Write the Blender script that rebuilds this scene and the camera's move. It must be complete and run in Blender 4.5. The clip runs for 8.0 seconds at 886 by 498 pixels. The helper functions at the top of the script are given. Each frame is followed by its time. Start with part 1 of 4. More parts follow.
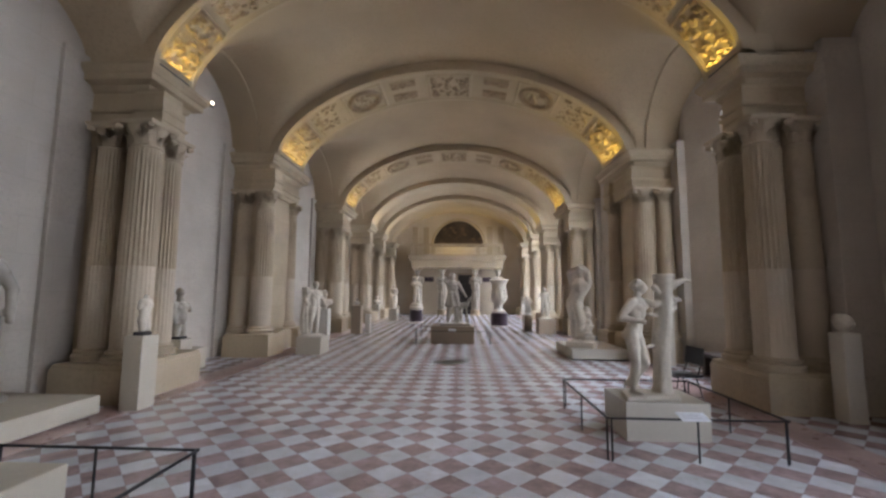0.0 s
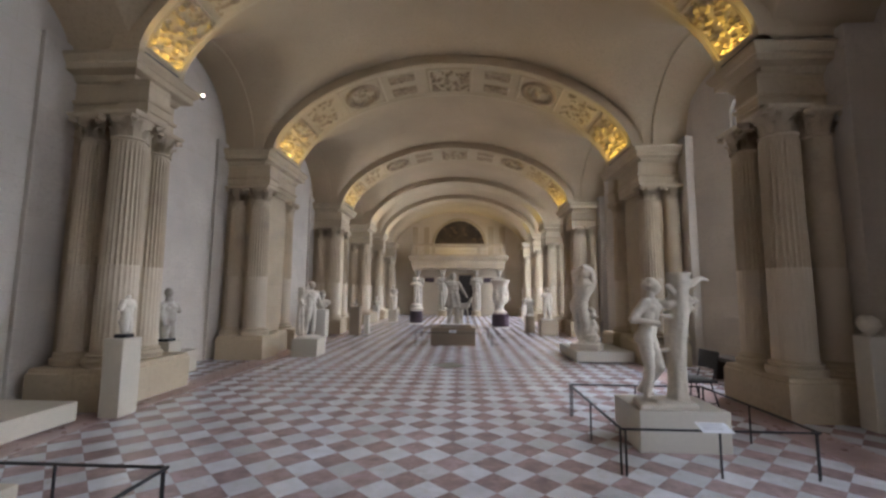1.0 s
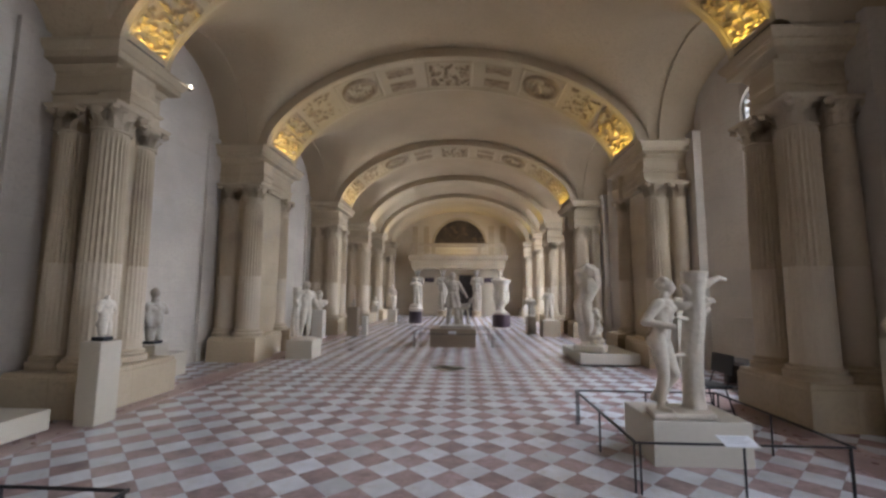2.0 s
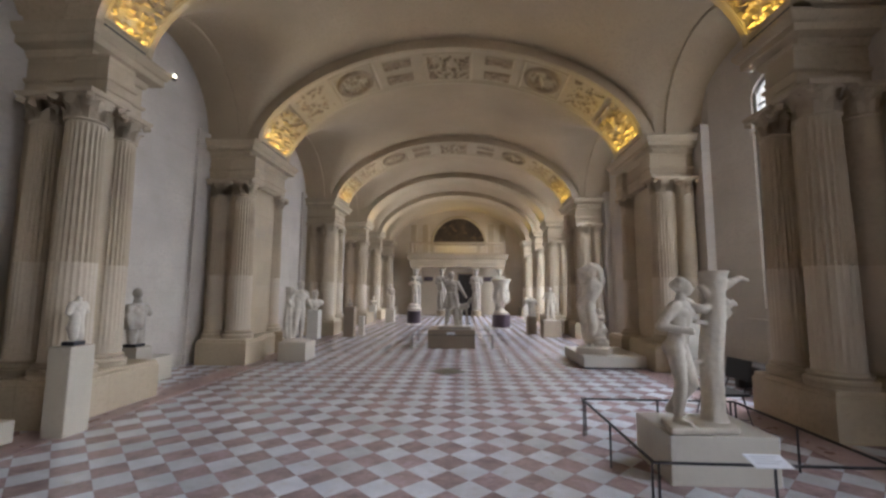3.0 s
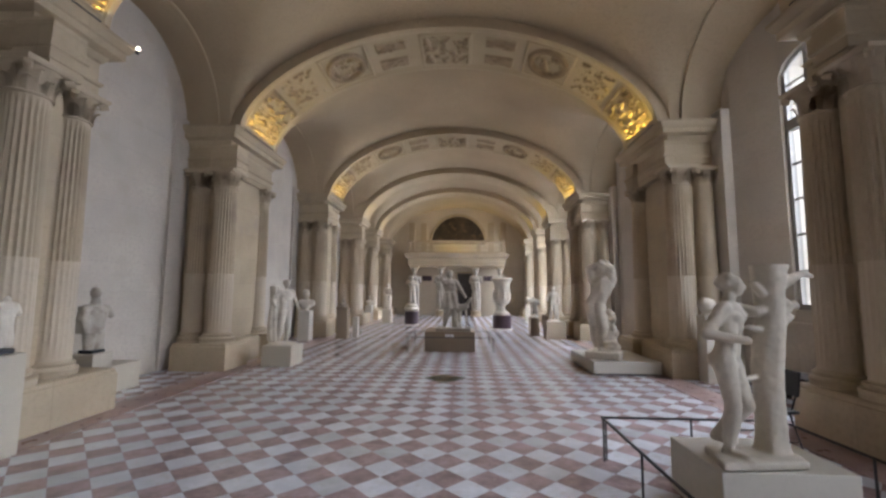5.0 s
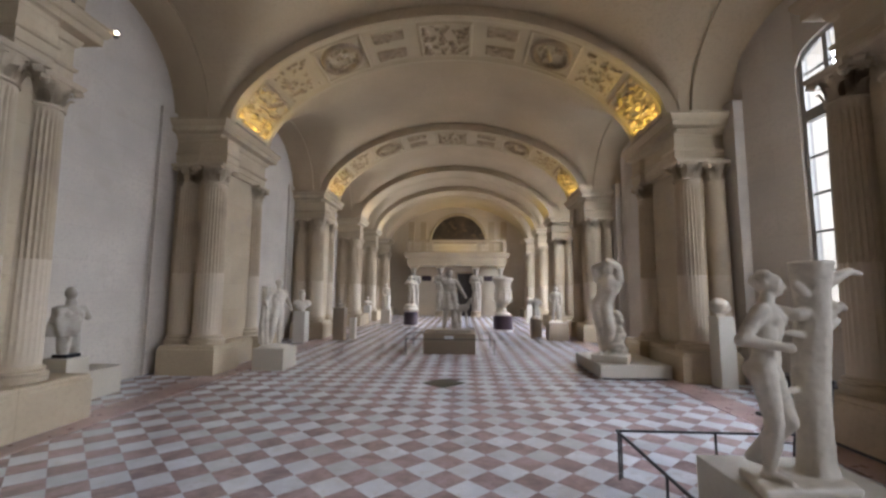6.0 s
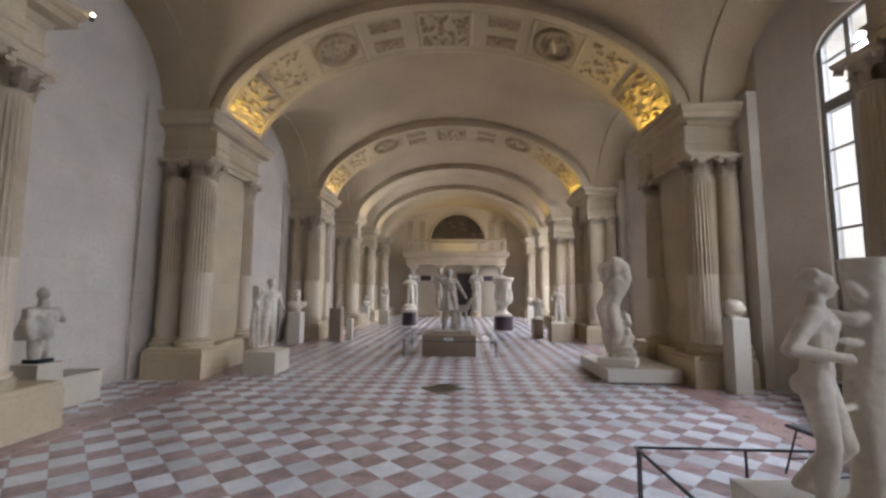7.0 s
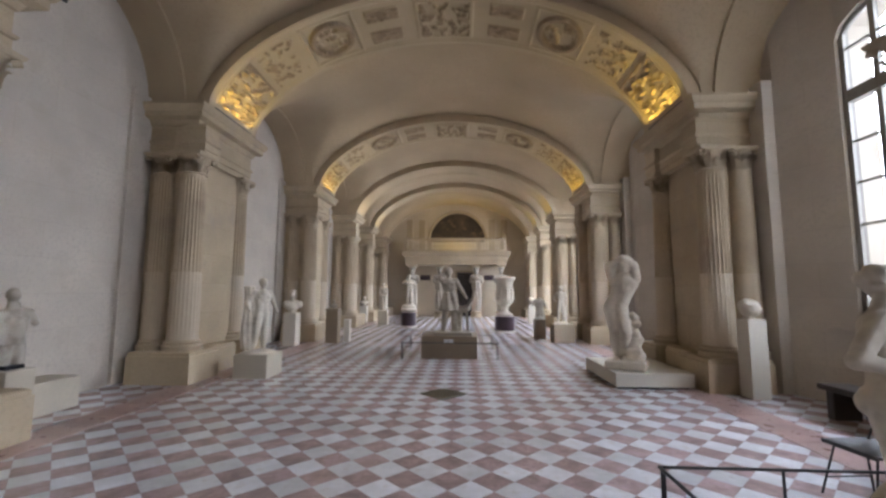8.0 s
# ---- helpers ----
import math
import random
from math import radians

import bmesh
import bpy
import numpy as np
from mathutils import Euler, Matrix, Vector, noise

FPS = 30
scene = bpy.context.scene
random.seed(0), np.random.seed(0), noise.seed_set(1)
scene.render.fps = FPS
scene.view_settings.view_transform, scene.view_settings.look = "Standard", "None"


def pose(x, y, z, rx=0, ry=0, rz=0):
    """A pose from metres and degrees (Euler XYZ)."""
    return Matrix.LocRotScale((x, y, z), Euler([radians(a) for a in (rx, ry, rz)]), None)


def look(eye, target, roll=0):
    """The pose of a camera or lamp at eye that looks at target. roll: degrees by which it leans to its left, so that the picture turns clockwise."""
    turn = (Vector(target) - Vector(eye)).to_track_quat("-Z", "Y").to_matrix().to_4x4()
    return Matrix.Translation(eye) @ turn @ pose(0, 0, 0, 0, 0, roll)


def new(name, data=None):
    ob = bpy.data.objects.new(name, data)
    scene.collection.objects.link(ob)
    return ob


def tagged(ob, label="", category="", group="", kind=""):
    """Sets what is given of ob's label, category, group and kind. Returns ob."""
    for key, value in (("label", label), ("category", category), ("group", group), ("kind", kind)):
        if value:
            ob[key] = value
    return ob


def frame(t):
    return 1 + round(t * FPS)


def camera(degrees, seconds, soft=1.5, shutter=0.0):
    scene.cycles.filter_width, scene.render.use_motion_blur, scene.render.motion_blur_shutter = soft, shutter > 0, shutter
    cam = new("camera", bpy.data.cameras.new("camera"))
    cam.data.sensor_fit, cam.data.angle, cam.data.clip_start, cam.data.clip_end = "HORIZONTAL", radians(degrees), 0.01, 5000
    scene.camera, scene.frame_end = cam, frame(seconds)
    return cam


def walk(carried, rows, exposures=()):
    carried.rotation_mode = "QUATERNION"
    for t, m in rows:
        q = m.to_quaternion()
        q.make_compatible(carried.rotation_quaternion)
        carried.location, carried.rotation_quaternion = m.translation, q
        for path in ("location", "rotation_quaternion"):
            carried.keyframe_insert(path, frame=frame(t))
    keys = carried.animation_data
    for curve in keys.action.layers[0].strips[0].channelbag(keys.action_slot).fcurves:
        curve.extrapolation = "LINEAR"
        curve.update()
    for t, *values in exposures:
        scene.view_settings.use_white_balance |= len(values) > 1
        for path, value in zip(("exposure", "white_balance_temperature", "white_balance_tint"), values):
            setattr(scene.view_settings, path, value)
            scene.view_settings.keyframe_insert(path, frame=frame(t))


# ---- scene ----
cam = camera(93.3, 8.0, soft=2.7)
PATH = [
    (0, (0.376, 0.919, 1.682), (0.284, 2.907, 1.888), 0.4),
    (0.5, (0.373, 1.083, 1.679), (0.279, 3.07, 1.886), 0.4),
    (1, (0.381, 1.268, 1.669), (0.285, 3.254, 1.879), 0.4),
    (1.5, (0.389, 1.437, 1.663), (0.29, 3.423, 1.875), 0.4),
    (3, (0.405, 1.996, 1.7), (0.31, 3.983, 1.905), 0.4),
    (3.5, (0.412, 2.19, 1.693), (0.317, 4.177, 1.899), 0.4),
    (4, (0.422, 2.399, 1.692), (0.327, 4.387, 1.898), 0.3),
    (4.5, (0.426, 2.591, 1.693), (0.332, 4.579, 1.897), 0.4),
    (6, (0.422, 3.2, 1.694), (0.328, 5.187, 1.899), 0.4),
    (6.5, (0.421, 3.394, 1.697), (0.328, 5.381, 1.901), 0.4),
    (7, (0.404, 3.598, 1.704), (0.313, 5.585, 1.908), 0.4),
    (7.5, (0.397, 3.786, 1.7), (0.307, 5.773, 1.905), 0.4),
    (8, (0.388, 3.986, 1.714), (0.298, 5.973, 1.916), 0.3),
]
walk(cam, [(t, look(eye, target, roll)) for t, eye, target, roll in PATH], [(0, -0.52, 6120, 16), (8, -0.52, 6120, 16)])

# ---- world, light ----
world = bpy.data.worlds.new("world")
scene.world = world
world.use_nodes = True
wn = world.node_tree
sky = wn.nodes.new("ShaderNodeTexSky")
sky.sky_type, sky.sun_disc = "NISHITA", False
sky.sun_elevation, sky.sun_rotation = radians(38), radians(100)
wn.links.new(sky.outputs[0], wn.nodes["Background"].inputs[0])
wn.nodes["Background"].inputs[1].default_value = 0.05

sun = new("sun", bpy.data.lights.new("sun", "SUN"))
sun.data.energy, sun.data.angle, sun.data.color = 0.6, radians(12), (1.0, 0.95, 0.88)
sun.matrix_world = look((40, 20, 30), (0, 10, 0))

WINDOW_POWER, ARCH_POWER = 4900, 8.5


def window_light(y, width, power):
    """Sky light that falls in through one window from outside."""
    lamp = new("window_daylight", bpy.data.lights.new("window_daylight", "AREA"))
    lamp.data.shape, lamp.data.size, lamp.data.size_y = "RECTANGLE", width + 8.0, 5.0
    lamp.data.energy, lamp.data.color = power, (0.82, 0.91, 1.0)
    lamp.matrix_world = look((10.6, y, 6.0), (0.5, y, 1.6))


# ---- materials ----
def material(name, colour, rough=0.7, metal=0.0, spread=0.12, big=0.6, fine=18.0, bump=0.15, stain=None, per="", courses=0.0, course_tone=0.8, gloss=0.5):
    """Stone, marble, paint or metal: colour varied at two scales, fine relief, optional stains, block courses, variation by piece."""
    m = bpy.data.materials.new(name)
    m.use_nodes = True
    n, ln = m.node_tree.nodes, m.node_tree.links
    b = n["Principled BSDF"]
    b.inputs["Metallic"].default_value = metal
    b.inputs["Specular IOR Level"].default_value = gloss
    at = n.new("ShaderNodeTexCoord")
    src = n.new("ShaderNodeNewGeometry").outputs["Position"] if per != "object" else at.outputs["Object"]

    def tex(scale, detail=5.0):
        t = n.new("ShaderNodeTexNoise")
        t.inputs["Scale"].default_value, t.inputs["Detail"].default_value = scale, detail
        ln.new(src, t.inputs["Vector"])
        return t.outputs["Fac"]

    def mix(a, c, fac, mode="MIX"):
        x = n.new("ShaderNodeMix")
        x.data_type, x.blend_type = "RGBA", mode
        for socket, v in ((x.inputs[0], fac), (x.inputs[6], a), (x.inputs[7], c)):
            if hasattr(v, "links"):
                ln.new(v, socket)
            else:
                socket.default_value = v if isinstance(v, float) else (*v, 1)
        return x.outputs[2]

    def ramp(fac, lo, hi):
        r = n.new("ShaderNodeMapRange")
        ln.new(fac, r.inputs[0])
        r.inputs[1].default_value, r.inputs[2].default_value = lo, hi
        return r.outputs[0]

    dark = tuple(c * (1 - spread * 1.6) for c in colour)
    light = tuple(min(1, c * (1 + spread)) for c in colour)
    out = mix(dark, light, ramp(tex(big), 0.3, 0.7))
    out = mix(out, tuple(c * (1 - spread * 1.2) for c in colour), ramp(tex(fine, 8.0), 0.48, 0.75))
    if stain:
        out = mix(out, stain, ramp(tex(big * 2.3, 7.0), 0.56, 0.74))
    if courses:
        sep = n.new("ShaderNodeTexBrick")
        sep.inputs["Scale"].default_value = 1.0
        sep.inputs["Brick Width"].default_value, sep.inputs["Row Height"].default_value = courses * 2.1, courses
        sep.inputs["Mortar Size"].default_value = 0.006
        sep.inputs["Color1"].default_value, sep.inputs["Color2"].default_value = (1, 1, 1, 1), (0.86, 0.85, 0.83, 1)
        sep.inputs["Mortar"].default_value = (0.72, 0.7, 0.67, 1)
        s = n.new("ShaderNodeSeparateXYZ")
        ln.new(src, s.inputs[0])
        add_ = n.new("ShaderNodeMath")
        ln.new(s.outputs[0], add_.inputs[0])
        ln.new(s.outputs[1], add_.inputs[1])
        c = n.new("ShaderNodeCombineXYZ")
        ln.new(add_.outputs[0], c.inputs[0])
        ln.new(s.outputs[2], c.inputs[1])
        ln.new(c.outputs[0], sep.inputs["Vector"])
        out = mix(out, sep.outputs["Color"], course_tone, "MULTIPLY")
    if per:
        value = n.new("ShaderNodeObjectInfo").outputs["Random"] if per in ("object", "piece") else n.new("ShaderNodeNewGeometry").outputs["Random Per Island"]
        out = mix(out, mix((0.78, 0.76, 0.76), (1.12, 1.12, 1.13), value), 0.85, "MULTIPLY")
    ln.new(out, b.inputs["Base Color"])
    r = n.new("ShaderNodeMapRange")
    ln.new(tex(fine * 0.4), r.inputs[0])
    r.inputs[3].default_value, r.inputs[4].default_value = max(0.03, rough - 0.1), min(1, rough + 0.1)
    ln.new(r.outputs[0], b.inputs["Roughness"])
    if bump:
        k = n.new("ShaderNodeBump")
        k.inputs["Strength"].default_value, k.inputs["Distance"].default_value = bump, 0.01
        ln.new(tex(fine * 1.7, 9.0), k.inputs["Height"])
        ln.new(k.outputs[0], b.inputs["Normal"])
    return m


LIMESTONE = material("limestone", (0.47, 0.375, 0.25), 0.75, courses=0.62, course_tone=0.55, stain=(0.38, 0.31, 0.23))
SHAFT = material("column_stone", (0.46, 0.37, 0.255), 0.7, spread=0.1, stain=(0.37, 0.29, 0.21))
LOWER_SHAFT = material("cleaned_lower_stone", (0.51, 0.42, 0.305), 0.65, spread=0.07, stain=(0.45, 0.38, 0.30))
CREAM = material("cream_end_wall_stone", (0.60, 0.51, 0.38), 0.75, spread=0.07, courses=0.6, course_tone=0.35)
WALL = material("pale_wall_stone", (0.53, 0.47, 0.395), 0.8, spread=0.09, big=0.9, courses=0.55, course_tone=0.3, stain=(0.47, 0.41, 0.335))
PLASTER = material("vault_plaster", (0.46, 0.36, 0.235), 0.85, spread=0.1, big=0.4)
RELIEF = material("carved_arch_stone", (0.48, 0.385, 0.25), 0.7, spread=0.1, fine=30)
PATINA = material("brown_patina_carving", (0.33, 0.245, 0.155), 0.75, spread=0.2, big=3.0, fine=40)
MARBLE = material("white_marble", (0.64, 0.57, 0.465), 0.5, spread=0.12, big=2.0, stain=(0.48, 0.42, 0.33))
GREY_MARBLE = material("greyed_marble", (0.42, 0.37, 0.30), 0.5, spread=0.15, big=2.5, stain=(0.27, 0.22, 0.17))
PLINTH = material("plinth_stone", (0.52, 0.46, 0.36), 0.7, spread=0.06, big=1.5)
PALE_PLINTH = material("pale_plinth_paint", (0.58, 0.535, 0.455), 0.65, spread=0.04)
BROWN = material("brown_plinth_stone", (0.27, 0.205, 0.14), 0.6, spread=0.12)
PORPHYRY = material("dark_purple_marble", (0.06, 0.035, 0.045), 0.35, spread=0.3, fine=40)
IRON = material("black_painted_iron", (0.018, 0.018, 0.022), 0.45, 0.3, bump=0.03)
SEAT = material("black_seat_shell", (0.014, 0.014, 0.017), 0.4, bump=0.02)
PAPER = material("white_label_panel", (0.78, 0.80, 0.84), 0.4, spread=0.02, bump=0.0)
PRINT = material("grey_print", (0.42, 0.42, 0.44), 0.6, bump=0.0)
RED = material("red_marble_tile", (0.40, 0.295, 0.29), 0.22, spread=0.22, big=5.0, per="piece", stain=(0.46, 0.35, 0.33), bump=0.03, gloss=1.0)
WHITE = material("white_marble_tile", (0.68, 0.69, 0.73), 0.22, spread=0.1, big=4.0, per="piece", stain=(0.57, 0.54, 0.53), bump=0.03, gloss=1.0)
RED_FAR = material("red_marble_tiles", (0.40, 0.295, 0.29), 0.22, spread=0.22, big=5.0, per="island", stain=(0.46, 0.35, 0.33), bump=0.03, gloss=1.0)
WHITE_FAR = material("white_marble_tiles", (0.68, 0.69, 0.73), 0.22, spread=0.1, big=4.0, per="island", stain=(0.57, 0.54, 0.53), bump=0.03, gloss=1.0)
BAND = material("pink_marble_band", (0.38, 0.255, 0.23), 0.3, spread=0.18, big=2.0, per="piece", bump=0.03)
JOINT = material("floor_joint_mortar", (0.22, 0.17, 0.155), 0.8)
GRATE = material("bronze_floor_grate", (0.13, 0.115, 0.08), 0.45, 0.6)
FRAME = material("grey_window_paint", (0.27, 0.25, 0.22), 0.6)
WOOD = material("dark_wood", (0.035, 0.025, 0.02), 0.45, spread=0.2)
PAINTING = material("dark_lunette_canvas", (0.045, 0.03, 0.02), 0.5, spread=0.5, big=1.2, stain=(0.14, 0.09, 0.05))
FACADE = material("pale_courtyard_stone", (0.42, 0.39, 0.33), 0.85, courses=0.5, spread=0.05)
GROUND = material("courtyard_paving", (0.35, 0.33, 0.30), 0.9)
LAMPBODY = material("spotlight_metal", (0.05, 0.05, 0.05), 0.4, 0.5, bump=0.0)

GLASS = bpy.data.materials.new("window_glass")
GLASS.use_nodes = True
gb = GLASS.node_tree.nodes["Principled BSDF"]
gb.inputs["Transmission Weight"].default_value, gb.inputs["Roughness"].default_value, gb.inputs["IOR"].default_value = 1.0, 0.0, 1.01
BULB = bpy.data.materials.new("lit_bulb")
BULB.use_nodes = True
bb = BULB.node_tree.nodes["Principled BSDF"]
bb.inputs["Emission Color"].default_value, bb.inputs["Emission Strength"].default_value = (1, 0.85, 0.6, 1), 12


# ---- mesh builders ----
def mesh(name, vs, fs, mat, parent=None, label="", smooth=False):
    d = bpy.data.meshes.new(name)
    d.from_pydata([tuple(v) for v in vs], [], [tuple(int(i) for i in f) for f in fs])
    d.materials.append(mat)
    if smooth:
        d.shade_smooth()
    ob = new(name, d)
    ob.parent = parent
    if label:
        ob["label"] = label
    return ob


def part(name, bm, mat, parent, label="", smooth=False):
    d = bpy.data.meshes.new(name)
    bm.to_mesh(d)
    bm.free()
    d.materials.append(mat)
    if smooth:
        d.shade_smooth()
    ob = new(name, d)
    ob.parent = parent
    if label:
        ob["label"] = label
    return ob


def box(x0, x1, y0, y1, z0, z1, bevel=0.008, bm=None):
    bm = bm or bmesh.new()
    got = bmesh.ops.create_cube(bm, size=1.0)["verts"]
    for v in got:
        v.co = Vector(((x0 + x1) / 2 + v.co.x * (x1 - x0), (y0 + y1) / 2 + v.co.y * (y1 - y0), (z0 + z1) / 2 + v.co.z * (z1 - z0)))
    if bevel:
        edges = {e for v in got for e in v.link_edges}
        bmesh.ops.bevel(bm, geom=list(edges), offset=bevel, segments=2, affect="EDGES", profile=0.6)
    return bm


def rod(p, q, r, bm=None, n=8, r2=None):
    bm = bm or bmesh.new()
    p, q = Vector(p), Vector(q)
    m = Matrix.Translation((p + q) / 2) @ (q - p).to_track_quat("Z", "Y").to_matrix().to_4x4()
    bmesh.ops.create_cone(bm, cap_ends=True, segments=n, radius1=r, radius2=r if r2 is None else r2, depth=(q - p).length, matrix=m)
    return bm


def thing(name, x, y, z, label, category, group="", kind="", turn=0.0):
    ob = new(name)
    ob.empty_display_size = 0.1
    ob.matrix_basis = pose(x, y, z, 0, 0, turn)
    return tagged(ob, label, category, group, kind)


def lathe(profile, n=40, flutes=0, depth=0.0, cabled=0.0):
    """A turned form. profile: (radius, height, flute strength)."""
    a = np.arange(n) * 2 * math.pi / n
    vs, fs = [], []
    for r, z, k in profile:
        g = np.zeros(n)
        if flutes and k:
            w = (a * flutes / (2 * math.pi)) % 1.0
            g = k * depth * np.clip(np.sin(np.clip((w - 0.12) / 0.76, 0, 1) * math.pi), 0, 1) ** 0.6
        vs += [((r - g[i]) * math.cos(a[i]), (r - g[i]) * math.sin(a[i]), z) for i in range(n)]
    for k in range(len(profile) - 1):
        for i in range(n):
            j = (i + 1) % n
            fs.append((k * n + i, k * n + j, (k + 1) * n + j, (k + 1) * n + i))
    fs.append(tuple(range(n - 1, -1, -1)))
    fs.append(tuple(range((len(profile) - 1) * n, len(profile) * n)))
    return vs, fs


def stack(x0, x1, y0, y1, profile):
    """Rectangular mouldings: loops of the footprint grown by each offset, closed below and above."""
    vs, fs = [], []
    for o, z in profile:
        vs += [(x0 - o, y0 - o, z), (x1 + o, y0 - o, z), (x1 + o, y1 + o, z), (x0 - o, y1 + o, z)]
    for k in range(len(profile) - 1):
        for i in range(4):
            j = (i + 1) % 4
            fs.append((4 * k + i, 4 * k + j, 4 * k + 4 + j, 4 * k + 4 + i))
    fs.append((3, 2, 1, 0))
    e = 4 * (len(profile) - 1)
    fs.append((e, e + 1, e + 2, e + 3))
    return vs, fs


def grid(nu, nv, place, flip=False):
    """A sheet of nu x nv quads; place takes indices and gives a point."""
    vs = [place(i, j) for i in range(nu + 1) for j in range(nv + 1)]
    q = nv + 1
    fs = [(i * q + j, i * q + j + 1, (i + 1) * q + j + 1, (i + 1) * q + j) for i in range(nu) for j in range(nv)]
    return vs, [f[::-1] for f in fs] if flip else fs


# ---- plan of the hall: metres, y along it ----
PIERS = [(6.98, 8.75), (11.5, 14.4), (18.05, 20.7), (23.55, 25.5), (27.45, 29.3), (32.0, 34.12)]   # plinth, front to back
ARCHES = [(7.25, 8.2), (11.87, 13.67), (18.42, 20.1), (23.75, 25.1), (27.9, 29.0)]  # transverse arches
SPRING, HALF, RISE = 5.45, 4.72, 2.35
WALL_X, GLASS_X, END_Y, BACK_Y = 5.99, 6.5, 34.2, -4.0
CORE_X = 5.02


def curve(s, a, rise):
    """Height of the vault's line at the share s of its half width a."""
    s = min(1.0, abs(s))
    big = (a * a + rise * rise) / (2 * rise)
    return 0.62 * rise * math.sqrt(1 - s * s) + 0.38 * (math.sqrt(big * big - a * a * s * s) - (big - rise))


# ---- floor ----
floor = thing("floor", 0, 0, 0, "chequered red and white marble floor laid on the diagonal", "floor", kind="structure")
part("floor_bed", box(-7.2, 7.2, BACK_Y - 0.3, END_Y + 0.3, -0.3, -0.006, 0), JOINT, floor, "grey mortar bed")

# ---- walls ----
wall_west = tagged(part("wall_west", box(-6.7, -WALL_X, BACK_Y - 0.3, END_Y + 0.3, 0, 8.6, 0), WALL, None), "pale stone wall with plain ashlar courses", "wall", kind="structure")
wall_south = tagged(part("wall_south", box(-5.99, 7.0, BACK_Y - 0.3, BACK_Y, 0, 8.6, 0), WALL, None), "pale stone end wall behind", "wall", kind="structure")
wall_north = tagged(part("wall_north", box(-5.99, 7.0, END_Y, END_Y + 0.3, 0, 8.6, 0), CREAM, None), "warm limestone end wall of the hall", "wall", kind="structure")

CORES = [(a + 0.38, b - 0.38) for a, b in PIERS]
BAYS = [(BACK_Y, CORES[0][0])] + [(CORES[i][1], CORES[i + 1][0]) for i in range(5)] + [(CORES[5][1], END_Y)]
# the first two, out of view, are added to light the near piers
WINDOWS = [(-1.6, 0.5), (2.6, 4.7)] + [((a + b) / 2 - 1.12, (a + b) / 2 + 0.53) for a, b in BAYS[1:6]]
SILL, HEAD, TOP = 1.42, 5.78, 6.14


def outer_wall():
    """The window wall: full thickness with arched openings right through it."""
    bm = bmesh.new()
    edges = [BACK_Y - 0.3] + [v for w in WINDOWS for v in w] + [END_Y + 0.3]
    for i in range(0, len(edges), 2):
        box(GLASS_X - 0.1, GLASS_X + 0.45, edges[i], edges[i + 1], 0, 8.6, 0, bm)
    for a, b in WINDOWS:
        box(GLASS_X - 0.1, GLASS_X + 0.45, a, b, 0, SILL, 0, bm)
        n = 16
        for k in range(n):
            y0, y1 = a + (b - a) * k / n, a + (b - a) * (k + 1) / n
            z0, z1 = (HEAD + (TOP - HEAD) * math.sqrt(max(0, 1 - (2 * (y - a) / (b - a) - 1) ** 2)) for y in (y0, y1))
            pts = [bm.verts.new(p) for x in (GLASS_X - 0.1, GLASS_X + 0.45) for p in ((x, y0, z0), (x, y1, z1), (x, y1, 8.6), (x, y0, 8.6))]
            for f in ((0, 1, 2, 3), (7, 6, 5, 4), (0, 4, 5, 1)):
                bm.faces.new([pts[i] for i in f])
    return tagged(part("wall_east", bm, WALL, None), "pale stone wall with tall arched windows", "wall", kind="structure")


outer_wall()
for (a, b), (p, q) in zip(WINDOWS, [(BACK_Y, 1.5), (1.5, BAYS[0][1])] + BAYS[1:]):
    # splayed reveals on both sides of the opening
    p, q = max(p, a - 0.95), min(q - 0.33, b + 1.0)
    for y_in, y_out in ((p, a), (q, b)):
        bm = bmesh.new()
        vs = [bm.verts.new(v) for z in (0, 8.3) for v in ((6.05, y_in, z), (GLASS_X - 0.1, y_out, z), (GLASS_X - 0.1, y_in + (y_in - y_out) * 0.3, z), (6.05, y_in + (y_in - y_out) * 0.3, z))]
        for f in ((0, 1, 5, 4), (1, 2, 6, 5), (2, 3, 7, 6), (3, 0, 4, 7), (4, 5, 6, 7), (3, 2, 1, 0)):
            bm.faces.new([vs[i] for i in f])
        bmesh.ops.recalc_face_normals(bm, faces=bm.faces)
        tagged(part("window_reveal", bm, WALL, None), "pale splayed stone reveal beside a window", "wall", "window reveals", "structure")
    tagged(part("window_sill", box(6.24, GLASS_X - 0.1, a - 0.4, b + 0.4, 1.16, 1.21, 0.012), WALL, None), "thin stone ledge below a tall window", "sill", "window sills", "structure")


